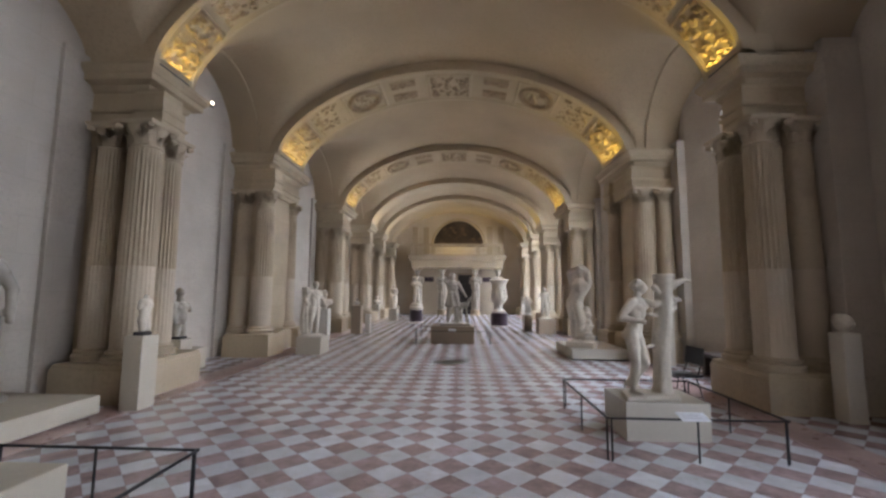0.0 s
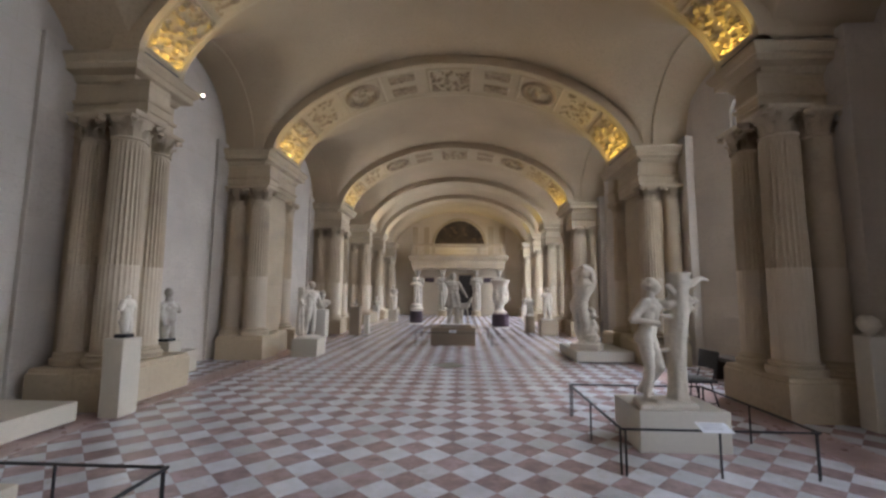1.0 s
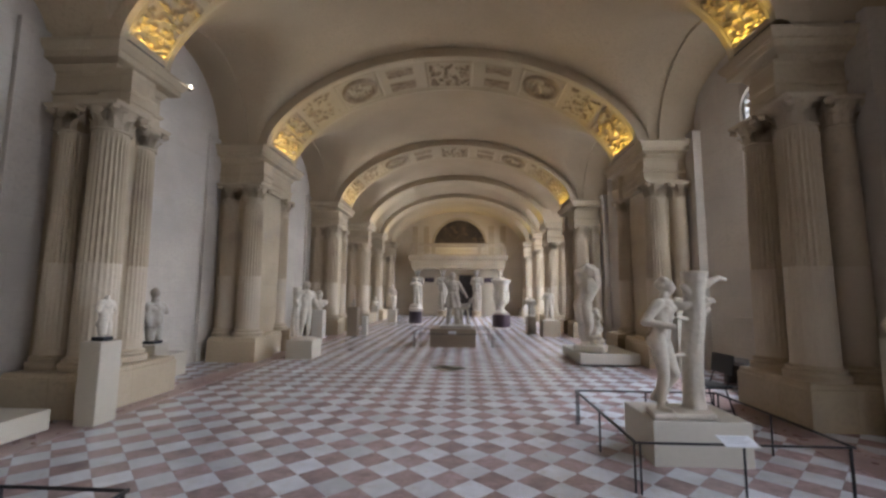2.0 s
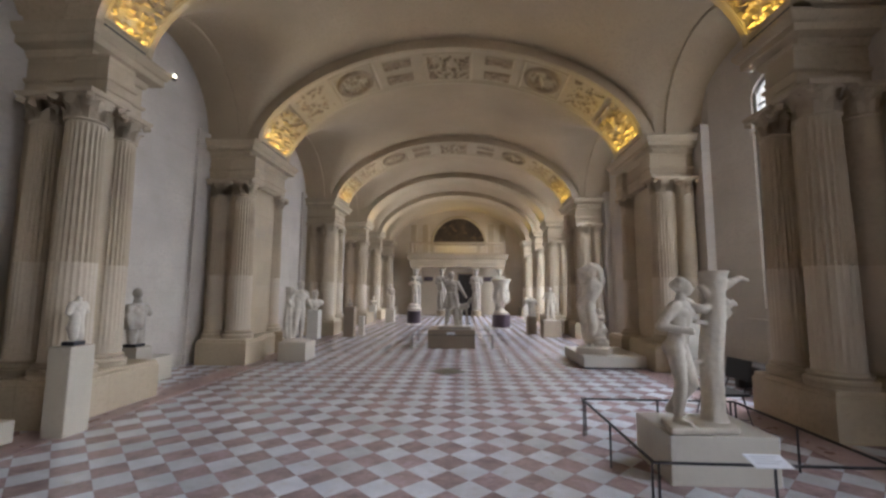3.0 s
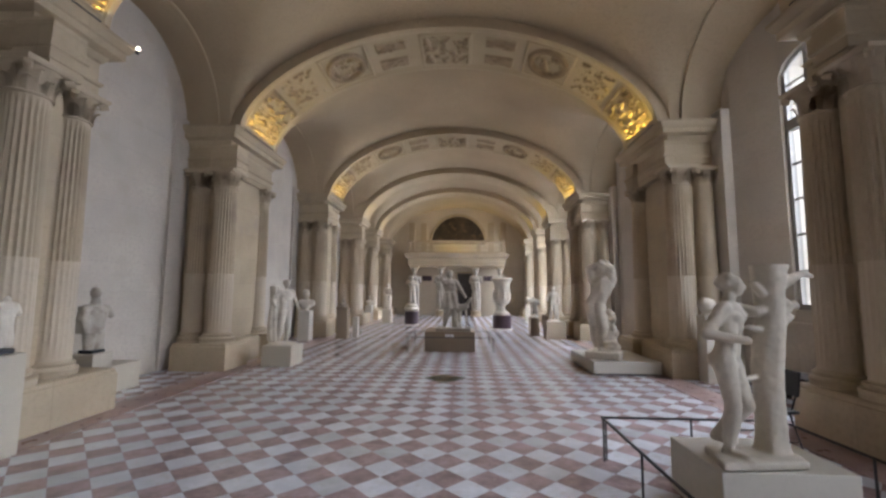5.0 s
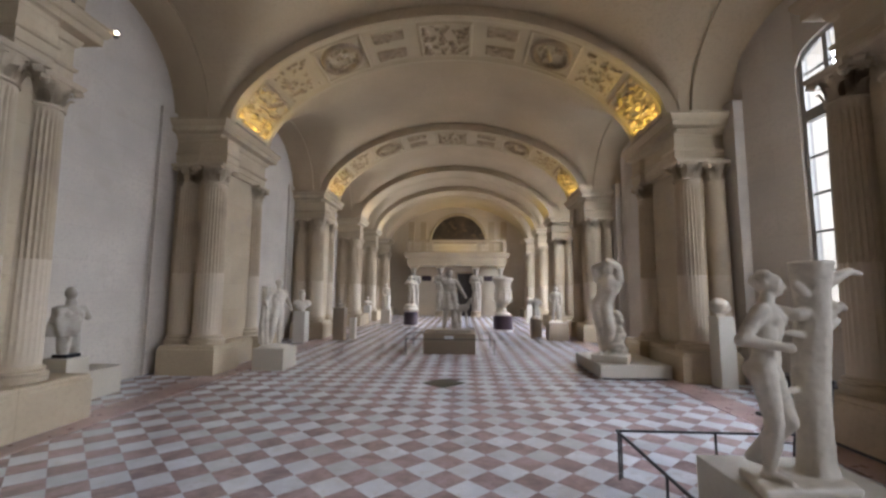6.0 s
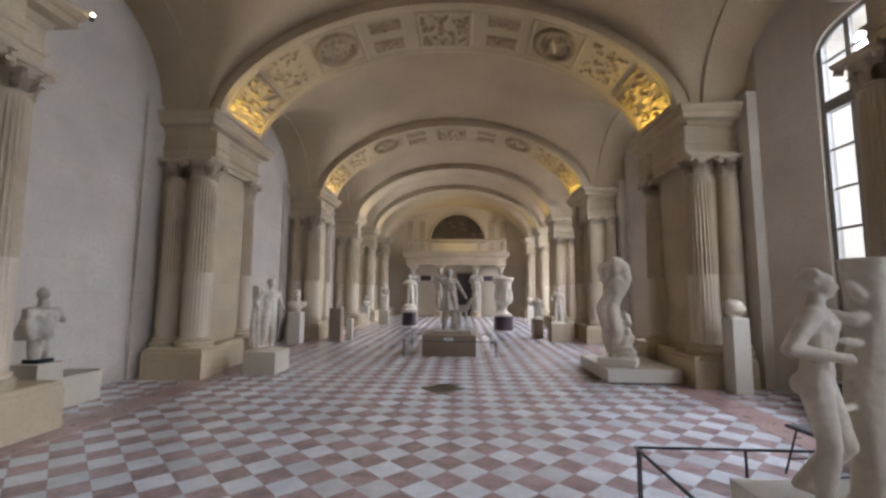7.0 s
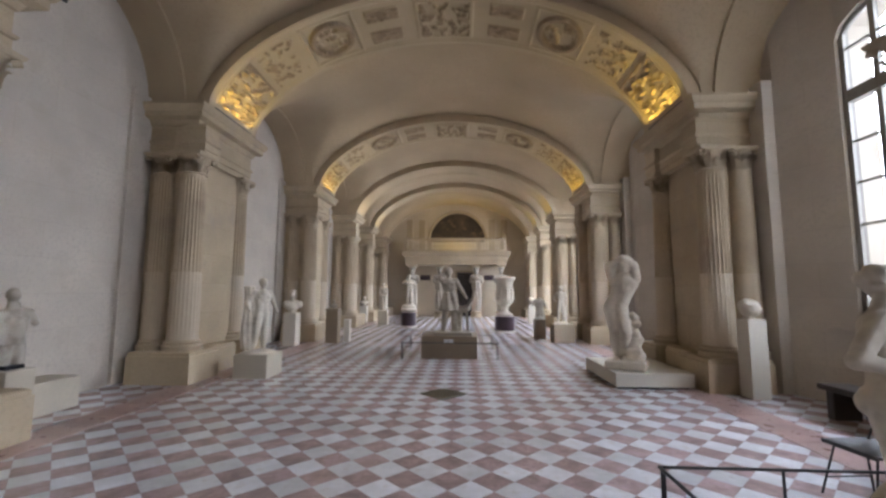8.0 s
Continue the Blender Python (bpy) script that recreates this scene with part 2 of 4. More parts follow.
def window(i, a, b):
    w = thing("window_%d" % (i + 1), GLASS_X, (a + b) / 2, SILL, "tall arched window with small panes in grey frames", "window", "tall windows", "structure")
    h, x, cols = b - a, 0.0, 3
    lo, hi = -h / 2, h / 2

    def top(y):
        return HEAD - SILL + (TOP - HEAD) * math.sqrt(max(0, 1 - (2 * y / h) ** 2))
    part("window_frame", box(x - 0.05, x + 0.05, lo, lo + 0.09, 0, HEAD - SILL + 0.1, 0.006, box(x - 0.05, x + 0.05, hi - 0.09, hi, 0, HEAD - SILL + 0.1, 0.006, box(x - 0.05, x + 0.05, lo, hi, 0, 0.1, 0.006))), FRAME, w)
    part("transom", box(x - 0.06, x + 0.06, lo + 0.07, hi - 0.07, 3.28, 3.48, 0.012), FRAME, w)
    for k in range(1, cols):
        y, r = lo + h * k / cols, 0.045
        part("mullion", box(x - 0.035, x + 0.035, y - r, y + r, 0.1, top(y) - 0.01, 0.004), FRAME, w)
    rows = [0.04 + (3.3 - 0.04) * k / 5 for k in range(6)] + [3.48, 4.16]
    for z in rows[1:5] + [4.16]:
        part("glazing_bar", box(x - 0.025, x + 0.025, lo + 0.07, hi - 0.07, z - 0.018, z + 0.018, 0.003), FRAME, w)
    edge = [(lo + h * k / 16, top(lo + h * k / 16)) for k in range(17)]
    bm = bmesh.new()
    for (y0, z0), (y1, z1) in zip(edge, edge[1:]):
        rod((x, y0, z0 - 0.03), (x, y1, z1 - 0.03), 0.045, bm)
    part("arched_head", bm, FRAME, w)
    for k in range(cols):
        for j in range(6):
            z0, z1 = (rows[j], rows[j + 1]) if j < 5 else (3.48, 4.66)
            pane = part("pane", box(x - 0.003, x + 0.003, lo + h * k / cols, lo + h * (k + 1) / cols, z0, z1, 0), GLASS, w)
            pane.visible_shadow = False


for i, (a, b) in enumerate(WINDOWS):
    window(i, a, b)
    # the first two lamps serve the added unseen windows
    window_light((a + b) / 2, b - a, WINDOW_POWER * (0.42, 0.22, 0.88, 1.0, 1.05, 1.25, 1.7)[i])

# courtyard outside the windows
tagged(mesh("ground", *grid(1, 1, lambda i, j: (7.1 + 400 * i, -300 + 700 * j, -0.4), True), GROUND), "pale paved courtyard outside the windows", "ground", kind="structure")
facade = thing("courtyard_facade", 24, 20, -0.4, "pale stone courtyard building with windows and cornices", "building")
part("facade_wall", box(0, 6, -45, 45, 0, 15, 0), FACADE, facade)
part("facade_cornice", box(-0.5, 0, -45, 45, 6.6, 7.2, 0.05), FACADE, facade)
part("facade_top_cornice", box(-0.7, 0, -45, 45, 14.3, 15, 0.05), FACADE, facade)
for k in range(-10, 11):
    part("pilaster", box(-0.3, 0, k * 4 - 0.4, k * 4 + 0.4, 0, 6.6, 0.03), FACADE, facade)
    for z in (1.4, 8.6):
        part("facade_window", box(-0.06, 0.1, k * 4 + 1.3, k * 4 + 2.7, z, z + 3.6, 0.02), FRAME, facade)

# ---- ceiling: barrel vault with lunettes over the bays ----
VA, VR = 4.98, 2.6


def ceiling():
    vs, fs = [], []
    nx = 120
    xs = [-6.9 + 0.3 * k for k in range(6)] + [-CORE_X - 0.02] + [VA * math.sin(-math.pi / 2 + math.pi * k / nx) for k in range(nx + 1)] + [CORE_X + 0.02] + [5.4 + 0.3 * k for k in range(6)]
    for i, (a, b) in enumerate(BAYS):
        half, mid = (b - a) / 2, (a + b) / 2
        crown = min(1.75, half * 1.05)
        n = 64
        ys = [mid + half * math.sin(-math.pi / 2 + math.pi * k / n) for k in range(n + 1)]
        if i == 6:
            crown = 0.0

        def z(x, y):
            side = SPRING + 0.05 + crown * (max(0.0, 1 - ((y - mid) / half) ** 2)) ** 0.55
            main = SPRING + curve(x / VA, VA, VR) if abs(x) < VA else 0.0
            d = max(0.0, 0.4 - abs(side - main)) / 0.4
            return max(side, main) + (d * d * 0.1 if abs(x) < VA - 0.05 else 0.0)
        v, f = grid(len(xs) - 1, n, lambda p, q: (xs[p], ys[q], z(xs[p], ys[q])), True)
        fs += [tuple(k + len(vs) for k in face) for face in f]
        vs += v
    for a, b in CORES:
        v, f = grid(nx, 1, lambda p, q: (VA * math.sin(-math.pi / 2 + math.pi * p / nx), (a, b)[q], SPRING + curve(math.sin(-math.pi / 2 + math.pi * p / nx), VA, VR)), True)
        fs += [tuple(k + len(vs) for k in face) for face in f]
        vs += v
    ob = mesh("ceiling", vs, fs, PLASTER, smooth=True)
    return tagged(ob, "plain warm plaster barrel vault with side lunettes", "ceiling", kind="structure")


ceiling()
tagged(part("roof", box(-6.9, 7.1, BACK_Y - 0.3, END_Y + 0.3, 8.6, 8.8, 0), PLASTER, None), "plain covering above the vault", "roof", kind="structure")


# ---- transverse arches with carved soffits ----
def relief(u, v, carved):
    """Height of the carving at the share u along the arch (-1 to 1) and v across it (-1 to 1)."""
    h = 0.0
    if abs(v) > 0.88:
        h += 0.045
    elif abs(v) > 0.80:
        h += 0.02
    if not carved:
        return h
    a = abs(u)

    def lumps(scale, seed):
        p = noise.noise((u * scale * 5, v * scale, seed + (3.0 if u > 0 else 0.0)))
        q = noise.noise((u * scale * 11, v * scale * 2.1, seed + 7.0))
        t = min(1.0, max(0.0, (p * 1.1 + q * 0.9 - 0.06) * 3.2))
        return 0.42 * t * t * (3 - 2 * t) + 0.10 * max(0.0, q) * t

    def framed(u0, u1, v1, w=0.012):
        d = min(a - u0, u1 - a, (v1 - abs(v)) * 0.17)
        return (0.035 if 0 < d < w else 0.0), d >= w
    if a < 0.09:
        e, inside = framed(-0.1, 0.085, 0.72)
        h += e * 1.3 + (lumps(5.0, 1.0) * 0.16 if inside else 0)
    elif 0.12 < a < 0.25:
        c = abs(abs(v) - 0.40)
        if c < 0.2 and 0.135 < a < 0.235:
            h += 0.035 + lumps(5, 2.0) * 0.06
    elif 0.27 < a < 0.455:
        r = math.hypot((a - 0.362) / 0.07, v / 0.58)
        q = max(abs(a - 0.362) / 0.088, abs(v) / 0.76)
        if 0.84 < r < 1.08:
            h += 0.075
        elif r < 0.84:
            h += -0.03 + lumps(5.5, 4.0) * 0.2
        elif 0.93 < q < 1.03:
            h += 0.04
    elif 0.48 < a < 0.63:
        h += lumps(5.5, 5.0) * 0.1 if abs(v) < 0.66 else 0
    elif 0.66 < a < 0.96:
        e, inside = framed(0.66, 0.96, 0.80)
        h += e * 1.3 + (lumps(4.6, 9.0) * 0.2 if inside else 0)
    return h


def arch(k, y0, y1):
    ob = thing("transverse_arch", 0, y0, SPRING, "carved stone arch across the vault, lit warm from its springs" if k < 3 else "plain stone arch across the vault", "arch", "transverse arches", "structure")
    fine = k in (1, 2) or k == 0
    nu, nv, half = (640, 84, (y1 - y0) / 2) if fine else (90, 14, (y1 - y0) / 2)

    def base(u):
        s = math.sin(u * math.pi / 2)
        return HALF * s, curve(s, HALF, RISE)

    def normal(u):
        (x0, z0), (x1, z1) = base(max(-1, u - 0.004)), base(min(1, u + 0.004))
        d = math.hypot(x1 - x0, z1 - z0) or 1
        return (z1 - z0) / d, -(x1 - x0) / d

    def place(i, j):
        u, v = -1 + 2 * i / nu, -1 + 2 * j / nv
        (x, z), (nx_, nz) = base(u), normal(u)
        h = relief(u, v, fine)
        return x + nx_ * h, half + v * half, z + nz * h
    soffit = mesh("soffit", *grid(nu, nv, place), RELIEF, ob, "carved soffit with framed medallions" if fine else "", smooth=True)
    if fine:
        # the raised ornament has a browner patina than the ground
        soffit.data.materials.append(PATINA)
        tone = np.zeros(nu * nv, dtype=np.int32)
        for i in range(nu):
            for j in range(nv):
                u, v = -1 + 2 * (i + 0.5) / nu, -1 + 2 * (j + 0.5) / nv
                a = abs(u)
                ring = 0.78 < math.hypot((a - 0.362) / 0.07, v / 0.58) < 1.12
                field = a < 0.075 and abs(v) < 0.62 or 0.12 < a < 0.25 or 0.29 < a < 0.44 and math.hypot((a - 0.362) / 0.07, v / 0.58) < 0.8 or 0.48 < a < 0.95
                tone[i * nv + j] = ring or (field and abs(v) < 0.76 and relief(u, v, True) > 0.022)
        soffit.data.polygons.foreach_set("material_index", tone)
    # faces with a projecting archivolt moulding
    steps = [(-0.045, 0.0), (-0.045, -0.05), (0.05, -0.05), (0.07, -0.02), (0.14, -0.02), (0.16, 0.03), (0.5, 0.03)]
    for name, sign, y in (("archivolt", 1, 0.0), ("archivolt", -1, y1 - y0)):
        def edge(i, j):
            u = -1 + 2 * i / 120
            (x, z), (nx_, nz) = base(u), normal(u)
            o, dy = steps[j]
            return x - nx_ * o, y + sign * dy, z - nz * o
        mesh(name, *grid(120, len(steps) - 1, edge, sign > 0), PLASTER, ob)


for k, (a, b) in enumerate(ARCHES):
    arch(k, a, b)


# ---- piers ----
COL_R = 0.268


def column(parent, x, y, z0, z1, r, fluted=True):
    """An engaged column: moulded base, shaft, leafy capital."""
    base = [(r * 1.32, 0, 0), (r * 1.32, 0.05, 0), (r * 1.36, 0.075, 0), (r * 1.32, 0.10, 0), (r * 1.14, 0.115, 0), (r * 1.12, 0.13, 0), (r * 1.2, 0.145, 0), (r * 1.2, 0.165, 0), (r * 1.04, 0.18, 0), (r, 0.2, 0)]
    col = mesh("column_base", *lathe(base, 40), SHAFT, parent, smooth=False)
    col.location = (x, y, z0)
    cap = 0.42
    top = z1 - z0 - cap
    low = 0.2 + (top - 0.2) * 0.4
    n, m = 144 if fluted else 40, 24 if fluted else 0

    def at(z):
        return r * (1 - 0.14 * ((z - 0.2) / (top - 0.2)) ** 1.8)
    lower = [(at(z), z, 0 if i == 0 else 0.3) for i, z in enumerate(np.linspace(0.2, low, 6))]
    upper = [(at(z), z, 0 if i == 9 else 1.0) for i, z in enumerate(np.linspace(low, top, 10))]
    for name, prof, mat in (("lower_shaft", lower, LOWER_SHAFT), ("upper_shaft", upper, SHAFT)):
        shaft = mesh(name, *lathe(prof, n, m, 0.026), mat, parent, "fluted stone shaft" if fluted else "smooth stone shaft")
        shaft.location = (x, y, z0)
    rt = r * 0.86
    bell = [(rt * 1.08, top, 0), (rt * 1.12, top + 0.02, 0), (rt * 1.02, top + 0.04, 0), (rt, top + 0.12, 0), (rt * 1.06, top + 0.24, 0), (rt * 1.22, top + 0.32, 0), (rt * 1.3, top + 0.35, 0)]
    capital = mesh("capital", *lathe(bell, 32), SHAFT, parent)
    capital.location = (x, y, z0)
    o = rt * 1.18
    ab = mesh("abacus", *stack(-o, o, -o, o, [(0, top + 0.35), (0.03, top + 0.36), (0.05, top + 0.40), (0.05, top + cap)]), SHAFT, capital)
    leaf = None
    for k in range(16):
        row, a = k // 8, (k % 8 + 0.5 * (k // 8)) * math.pi / 4
        if leaf is None:
            bm = bmesh.new()
            pts = []
            for i in range(6):
                t = i / 5
                out_, z = rt * 1.02 + 0.075 * t ** 2.2, 0.2 * t - 0.05 * max(0, t - 0.75) * 4 * t
                w = 0.07 * (0.75 + 0.5 * math.sin(t * math.pi)) * (1 - 0.5 * t)
                pts.append([bm.verts.new((out_ + d, s * w, z)) for s, d in ((-1, -0.006), (0, 0.018), (1, -0.006))])
            for p, q in zip(pts, pts[1:]):
                for j in (0, 1):
                    bm.faces.new((p[j], p[j + 1], q[j + 1], q[j]))
            bmesh.ops.solidify(bm, geom=bm.faces[:], thickness=0.012)
            leaf = part("leaf", bm, SHAFT, capital)
            leaf_mesh, ob = leaf.data, leaf
        else:
            ob = new("leaf", leaf_mesh)
            ob.parent = capital
        ob.matrix_basis = Matrix.Translation((0, 0, top + 0.04 + 0.11 * row)) @ Matrix.Rotation(a, 4, "Z")
    bm = bmesh.new()
    for sx in (-1, 1):
        for sy in (-1, 1):
            rod((sx * (o - 0.04) * 0.98, sy * (o - 0.04) * 0.98, top + 0.30), (sx * (o + 0.02), sy * (o + 0.02), top + 0.33), 0.045, bm, 10)
    part("volutes", bm, SHAFT, capital)


def pier(k, side, y0, y1):
    """Plinth, core, columns and entablature of one pier; side -1 west, 1 east."""
    ob = thing("pier", 0, 0, 0, "limestone pier with paired fluted columns under a heavy cornice", "pier", "piers of the hall", "structure")
    ob.matrix_basis = Matrix.Identity(4)
    if k == 0 and side > 0:
        y0, y1 = 7.15, y1 - 0.2

    def X(a, b):
        return (side * b, side * a) if side < 0 else (a, b)
    west = side < 0
    e = 5.74 if west else 5.72
    base = [(0.0, 0), (0.0, 0.5), (-0.02, 0.52), (-0.02, 0.555), (-0.04, 0.58)]
    long = y1 - y0 > 2.5
    front = (4.54 if west else 4.68) if k == 0 else 4.54 if west else 4.6
    spans = [(y0, y0 + 0.95), (y1 - 0.95, y1)] if long else [(y0, y1)]
    for a, b in spans:
        mesh("plinth", *stack(*X(front, e), a, b, base), LIMESTONE, ob)
    if long:
        mesh("plinth", *stack(*X(front + 0.2, e), y0 + 0.95, y1 - 0.95, base), LIMESTONE, ob)
    c0, c1 = y0 + 0.38, y1 - 0.38
    f0 = 7.62 if k == 0 else c0 + 0.12
    cx, back = (4.99, 5.6) if west and k else (4.88, 5.49) if west else (5.08, 5.66)
    wall = 6.1 if west else 6.46
    part("core", box(*X(cx + 0.06, wall), f0, c1 - 0.1, 0.55, 4.45, 0), LIMESTONE, ob, "flat ashlar core")
    part("spandrel", box(*X(CORE_X, wall), c0, c1, 5.2, 8.3, 0), PLASTER, ob, "plain wall above the cornice")
    part("side_strip", box(*X(5.92 if west else 5.86, 6.05 if west else 6.46), y0 - 0.06 if west else c0 - 0.32, c1 + 0.32, 0, 5.6, 0.01), WALL, ob, "pale flat wall strip")
    zc, zt = 0.575, 4.42
    inner = [y0 + 0.45, y1 - 0.55]
    if k == 0:
        inner = [7.43, 8.15] if west else [7.55, 8.28]
    for i, y in enumerate(inner):
        column(ob, side * (cx + (0.12 if i and west else 0.0)), y, zc, zt, COL_R if not i else 0.235)
    column(ob, side * back, inner[0] + 0.05, zc, zt, 0.225, fluted=west)
    column(ob, side * back, inner[1] - 0.02, zc, zt, 0.235, fluted=False)
    for y in (inner[0] + 0.22, y1 - 0.34):
        part("pilaster", box(*X(5.84, 6.04), y - 0.12, y + 0.12, zc, zt, 0.01), SHAFT, ob)
        mesh("pilaster_capital", *stack(*X(5.82, 6.04), y - 0.13, y + 0.13, [(0, zt - 0.3), (0.02, zt - 0.28), (0.0, zt - 0.25), (0.0, zt - 0.12), (0.04, zt - 0.06), (0.04, zt)]), SHAFT, ob)
    prof = [(0.0, 4.4), (0.0, 4.52), (0.02, 4.525), (0.02, 4.66), (0.05, 4.68), (0.06, 4.72), (0.01, 4.725), (0.01, 5.02), (0.04, 5.04), (0.07, 5.10), (0.08, 5.13), (0.2, 5.16), (0.22, 5.17), (0.22, 5.27), (0.25, 5.29), (0.29, 5.36), (0.30, 5.38), (0.30, 5.43)]
    start = (7.49 if west else 7.6) if k == 0 else y0 + 0.45
    mesh("entablature", *stack(*X(4.97, 6.05 if west else 6.0), start, y1 - 0.32, prof), LIMESTONE, ob, "moulded entablature with projecting cornice")
    # the architrave and frieze step forward over the front column
    step = [(o, z) for o, z in prof if z < 5.05]
    for y in inner[:1] if k == 0 or west else inner:
        low = min(max(y - 0.24, start - 0.06), y1 - 0.72)
        mesh("entablature_break", *stack(*X(cx - 0.235, cx + 0.235), low, low + 0.46, [(o * 0.9, z + 0.004) for o, z in step]), LIMESTONE, ob)
    return ob


for k, (a, b) in enumerate(PIERS):
    for side in (-1, 1):
        pier(k, side, a, b)

# bands that edge the side vaults
for i, (a, b) in enumerate(BAYS[1:6]):
    half, mid = (b - a) / 2, (a + b) / 2
    crown = min(1.75, half * 1.05)
    for side in (-1, 1):
        def hoop(p, q):
            t = -math.pi / 2 + math.pi * p / 48
            y, r = mid + half * math.sin(t), (0.0, 0.05, 0.05, 0.0)[q]
            z = SPRING + 0.05 + crown * max(0.0, math.cos(t) ** 2) ** 0.55
            return side * (5.2, 5.2, 5.62, 5.62)[q], y - (y - mid) / half * r, z - r
        tagged(mesh("formeret_band", *grid(48, 3, hoop, side < 0), PLASTER), "plain plaster band along the side vault", "vault band", "side vault bands", "structure")


# ---- spotlights on the cornices ----
def cornice_lamp(side, y0, y1, share):
    """A slim strip lamp on the cornice that washes the arch above it."""
    x, y, d = side * 4.695, (y0 + y1) / 2, y1 - y0
    s = thing("strip_lamp", x, y, 5.435, "slim black strip lamp lying on the cornice", "strip lamp", "cornice lamps")
    part("housing", box(-0.022, 0.022, -d * 0.4, d * 0.4, -0.004, 0.03, 0.005), LAMPBODY, s)
    lamp = new("arch_light", bpy.data.lights.new("arch_light", "AREA"))
    lamp.data.shape, lamp.data.size, lamp.data.size_y = "RECTANGLE", d * 0.8, 0.05
    lamp.data.energy, lamp.data.color = ARCH_POWER * d * share, (1.0, 0.73, 0.13)
    lamp.data.spread = radians(115)
    at, to = Vector((side * 4.60, y, 5.47)), Vector((side * 4.0, y, 6.8))
    f = (at - to).normalized()
    u = Vector((0, 1, 0))
    lamp.matrix_world = Matrix((u, f.cross(u), f)).transposed().to_4x4()
    lamp.location = at


for k, (a, b) in enumerate(ARCHES):
    for side in (-1, 1):
        cornice_lamp(side, a, b, 1.0 if k < 3 else 0.4)
spot = thing("spotlight", -4.62, 8.70, 5.33, "small lit spotlight at the edge of the cornice", "spotlight", "cornice spotlights")
part("housing", rod((0, 0, 0.0), (0, 0, 0.05), 0.03), LAMPBODY, spot)
bm = bmesh.new()
bmesh.ops.create_uvsphere(bm, u_segments=10, v_segments=6, radius=0.028, matrix=Matrix.Translation((0.02, -0.01, 0.07)))
part("bulb", bm, BULB, spot, "glowing bulb")


# ---- statues ----
def capsule(bm, p, q, r1, r2, n=12):
    p, q = Vector(p), Vector(q)
    d = (q - p) if (q - p).length > 1e-4 else Vector((0, 0, 1e-4))
    turn = d.to_track_quat("Z", "Y").to_matrix()
    rings = []
    for k in range(5):
        a = math.pi / 2 * (1 - k / 4)
        rings.append((p, r1 * math.cos(a), -r1 * math.sin(a)))
    for k in range(5):
        a = math.pi / 2 * k / 4
        rings.append((q, r2 * math.cos(a), r2 * math.sin(a)))
    loops = []
    for c, r, o in rings:
        loops.append([bm.verts.new(c + turn @ Vector((max(r, 1e-4) * math.cos(2 * math.pi * i / n), max(r, 1e-4) * math.sin(2 * math.pi * i / n), o))) for i in range(n)])
    for a, b in zip(loops, loops[1:]):
        for i in range(n):
            j = (i + 1) % n
            bm.faces.new((a[i], a[j], b[j], b[i]))
    bm.faces.new(loops[0][::-1])
    bm.faces.new(loops[-1])


def blob(bm, c, r):
    m = Matrix.LocRotScale(c, None, r)
    bmesh.ops.create_uvsphere(bm, u_segments=16, v_segments=10, radius=1.0, matrix=m)


def folds(bm, pts, n=22, waves=7, deep=0.12):
    """Hanging cloth: loops of (centre, radius x, radius y) from below upwards, pleated."""
    loops = []
    for t, (c, rx, ry) in enumerate(pts):
        loop = []
        for i in range(n * 2):
            a = math.pi * i / n
            k = 1 + deep * math.sin(a * waves + 0.5 * t) + 0.5 * deep * math.sin(a * 3 - t)
            loop.append(bm.verts.new((c[0] + rx * k * math.cos(a), c[1] + ry * k * math.sin(a), c[2])))
        loops.append(loop)
    m = n * 2
    for a, b in zip(loops, loops[1:]):
        for i in range(m):
            j = (i + 1) % m
            bm.faces.new((a[i], a[j], b[j], b[i]))
    bm.faces.new(loops[0][::-1])
    bm.faces.new(loops[-1])


WEATHER = bpy.data.textures.new("weathering", "CLOUDS")
WEATHER.noise_scale, WEATHER.noise_depth = 0.055, 2


def finish(name, bm, mat, h, voxel=0.013):
    ob = part(name, bm, mat, None, smooth=True)
    r = ob.modifiers.new("merge", "REMESH")
    r.mode, r.voxel_size, r.use_smooth_shade = "VOXEL", voxel * h, True
    s = ob.modifiers.new("soften", "SMOOTH")
    s.factor, s.iterations = 0.5, 5
    if WEATHER:
        w = ob.modifiers.new("weathering", "DISPLACE")
        w.texture, w.strength, w.mid_level, w.texture_coords = WEATHER, 0.011, 0.5, "LOCAL"
    return ob


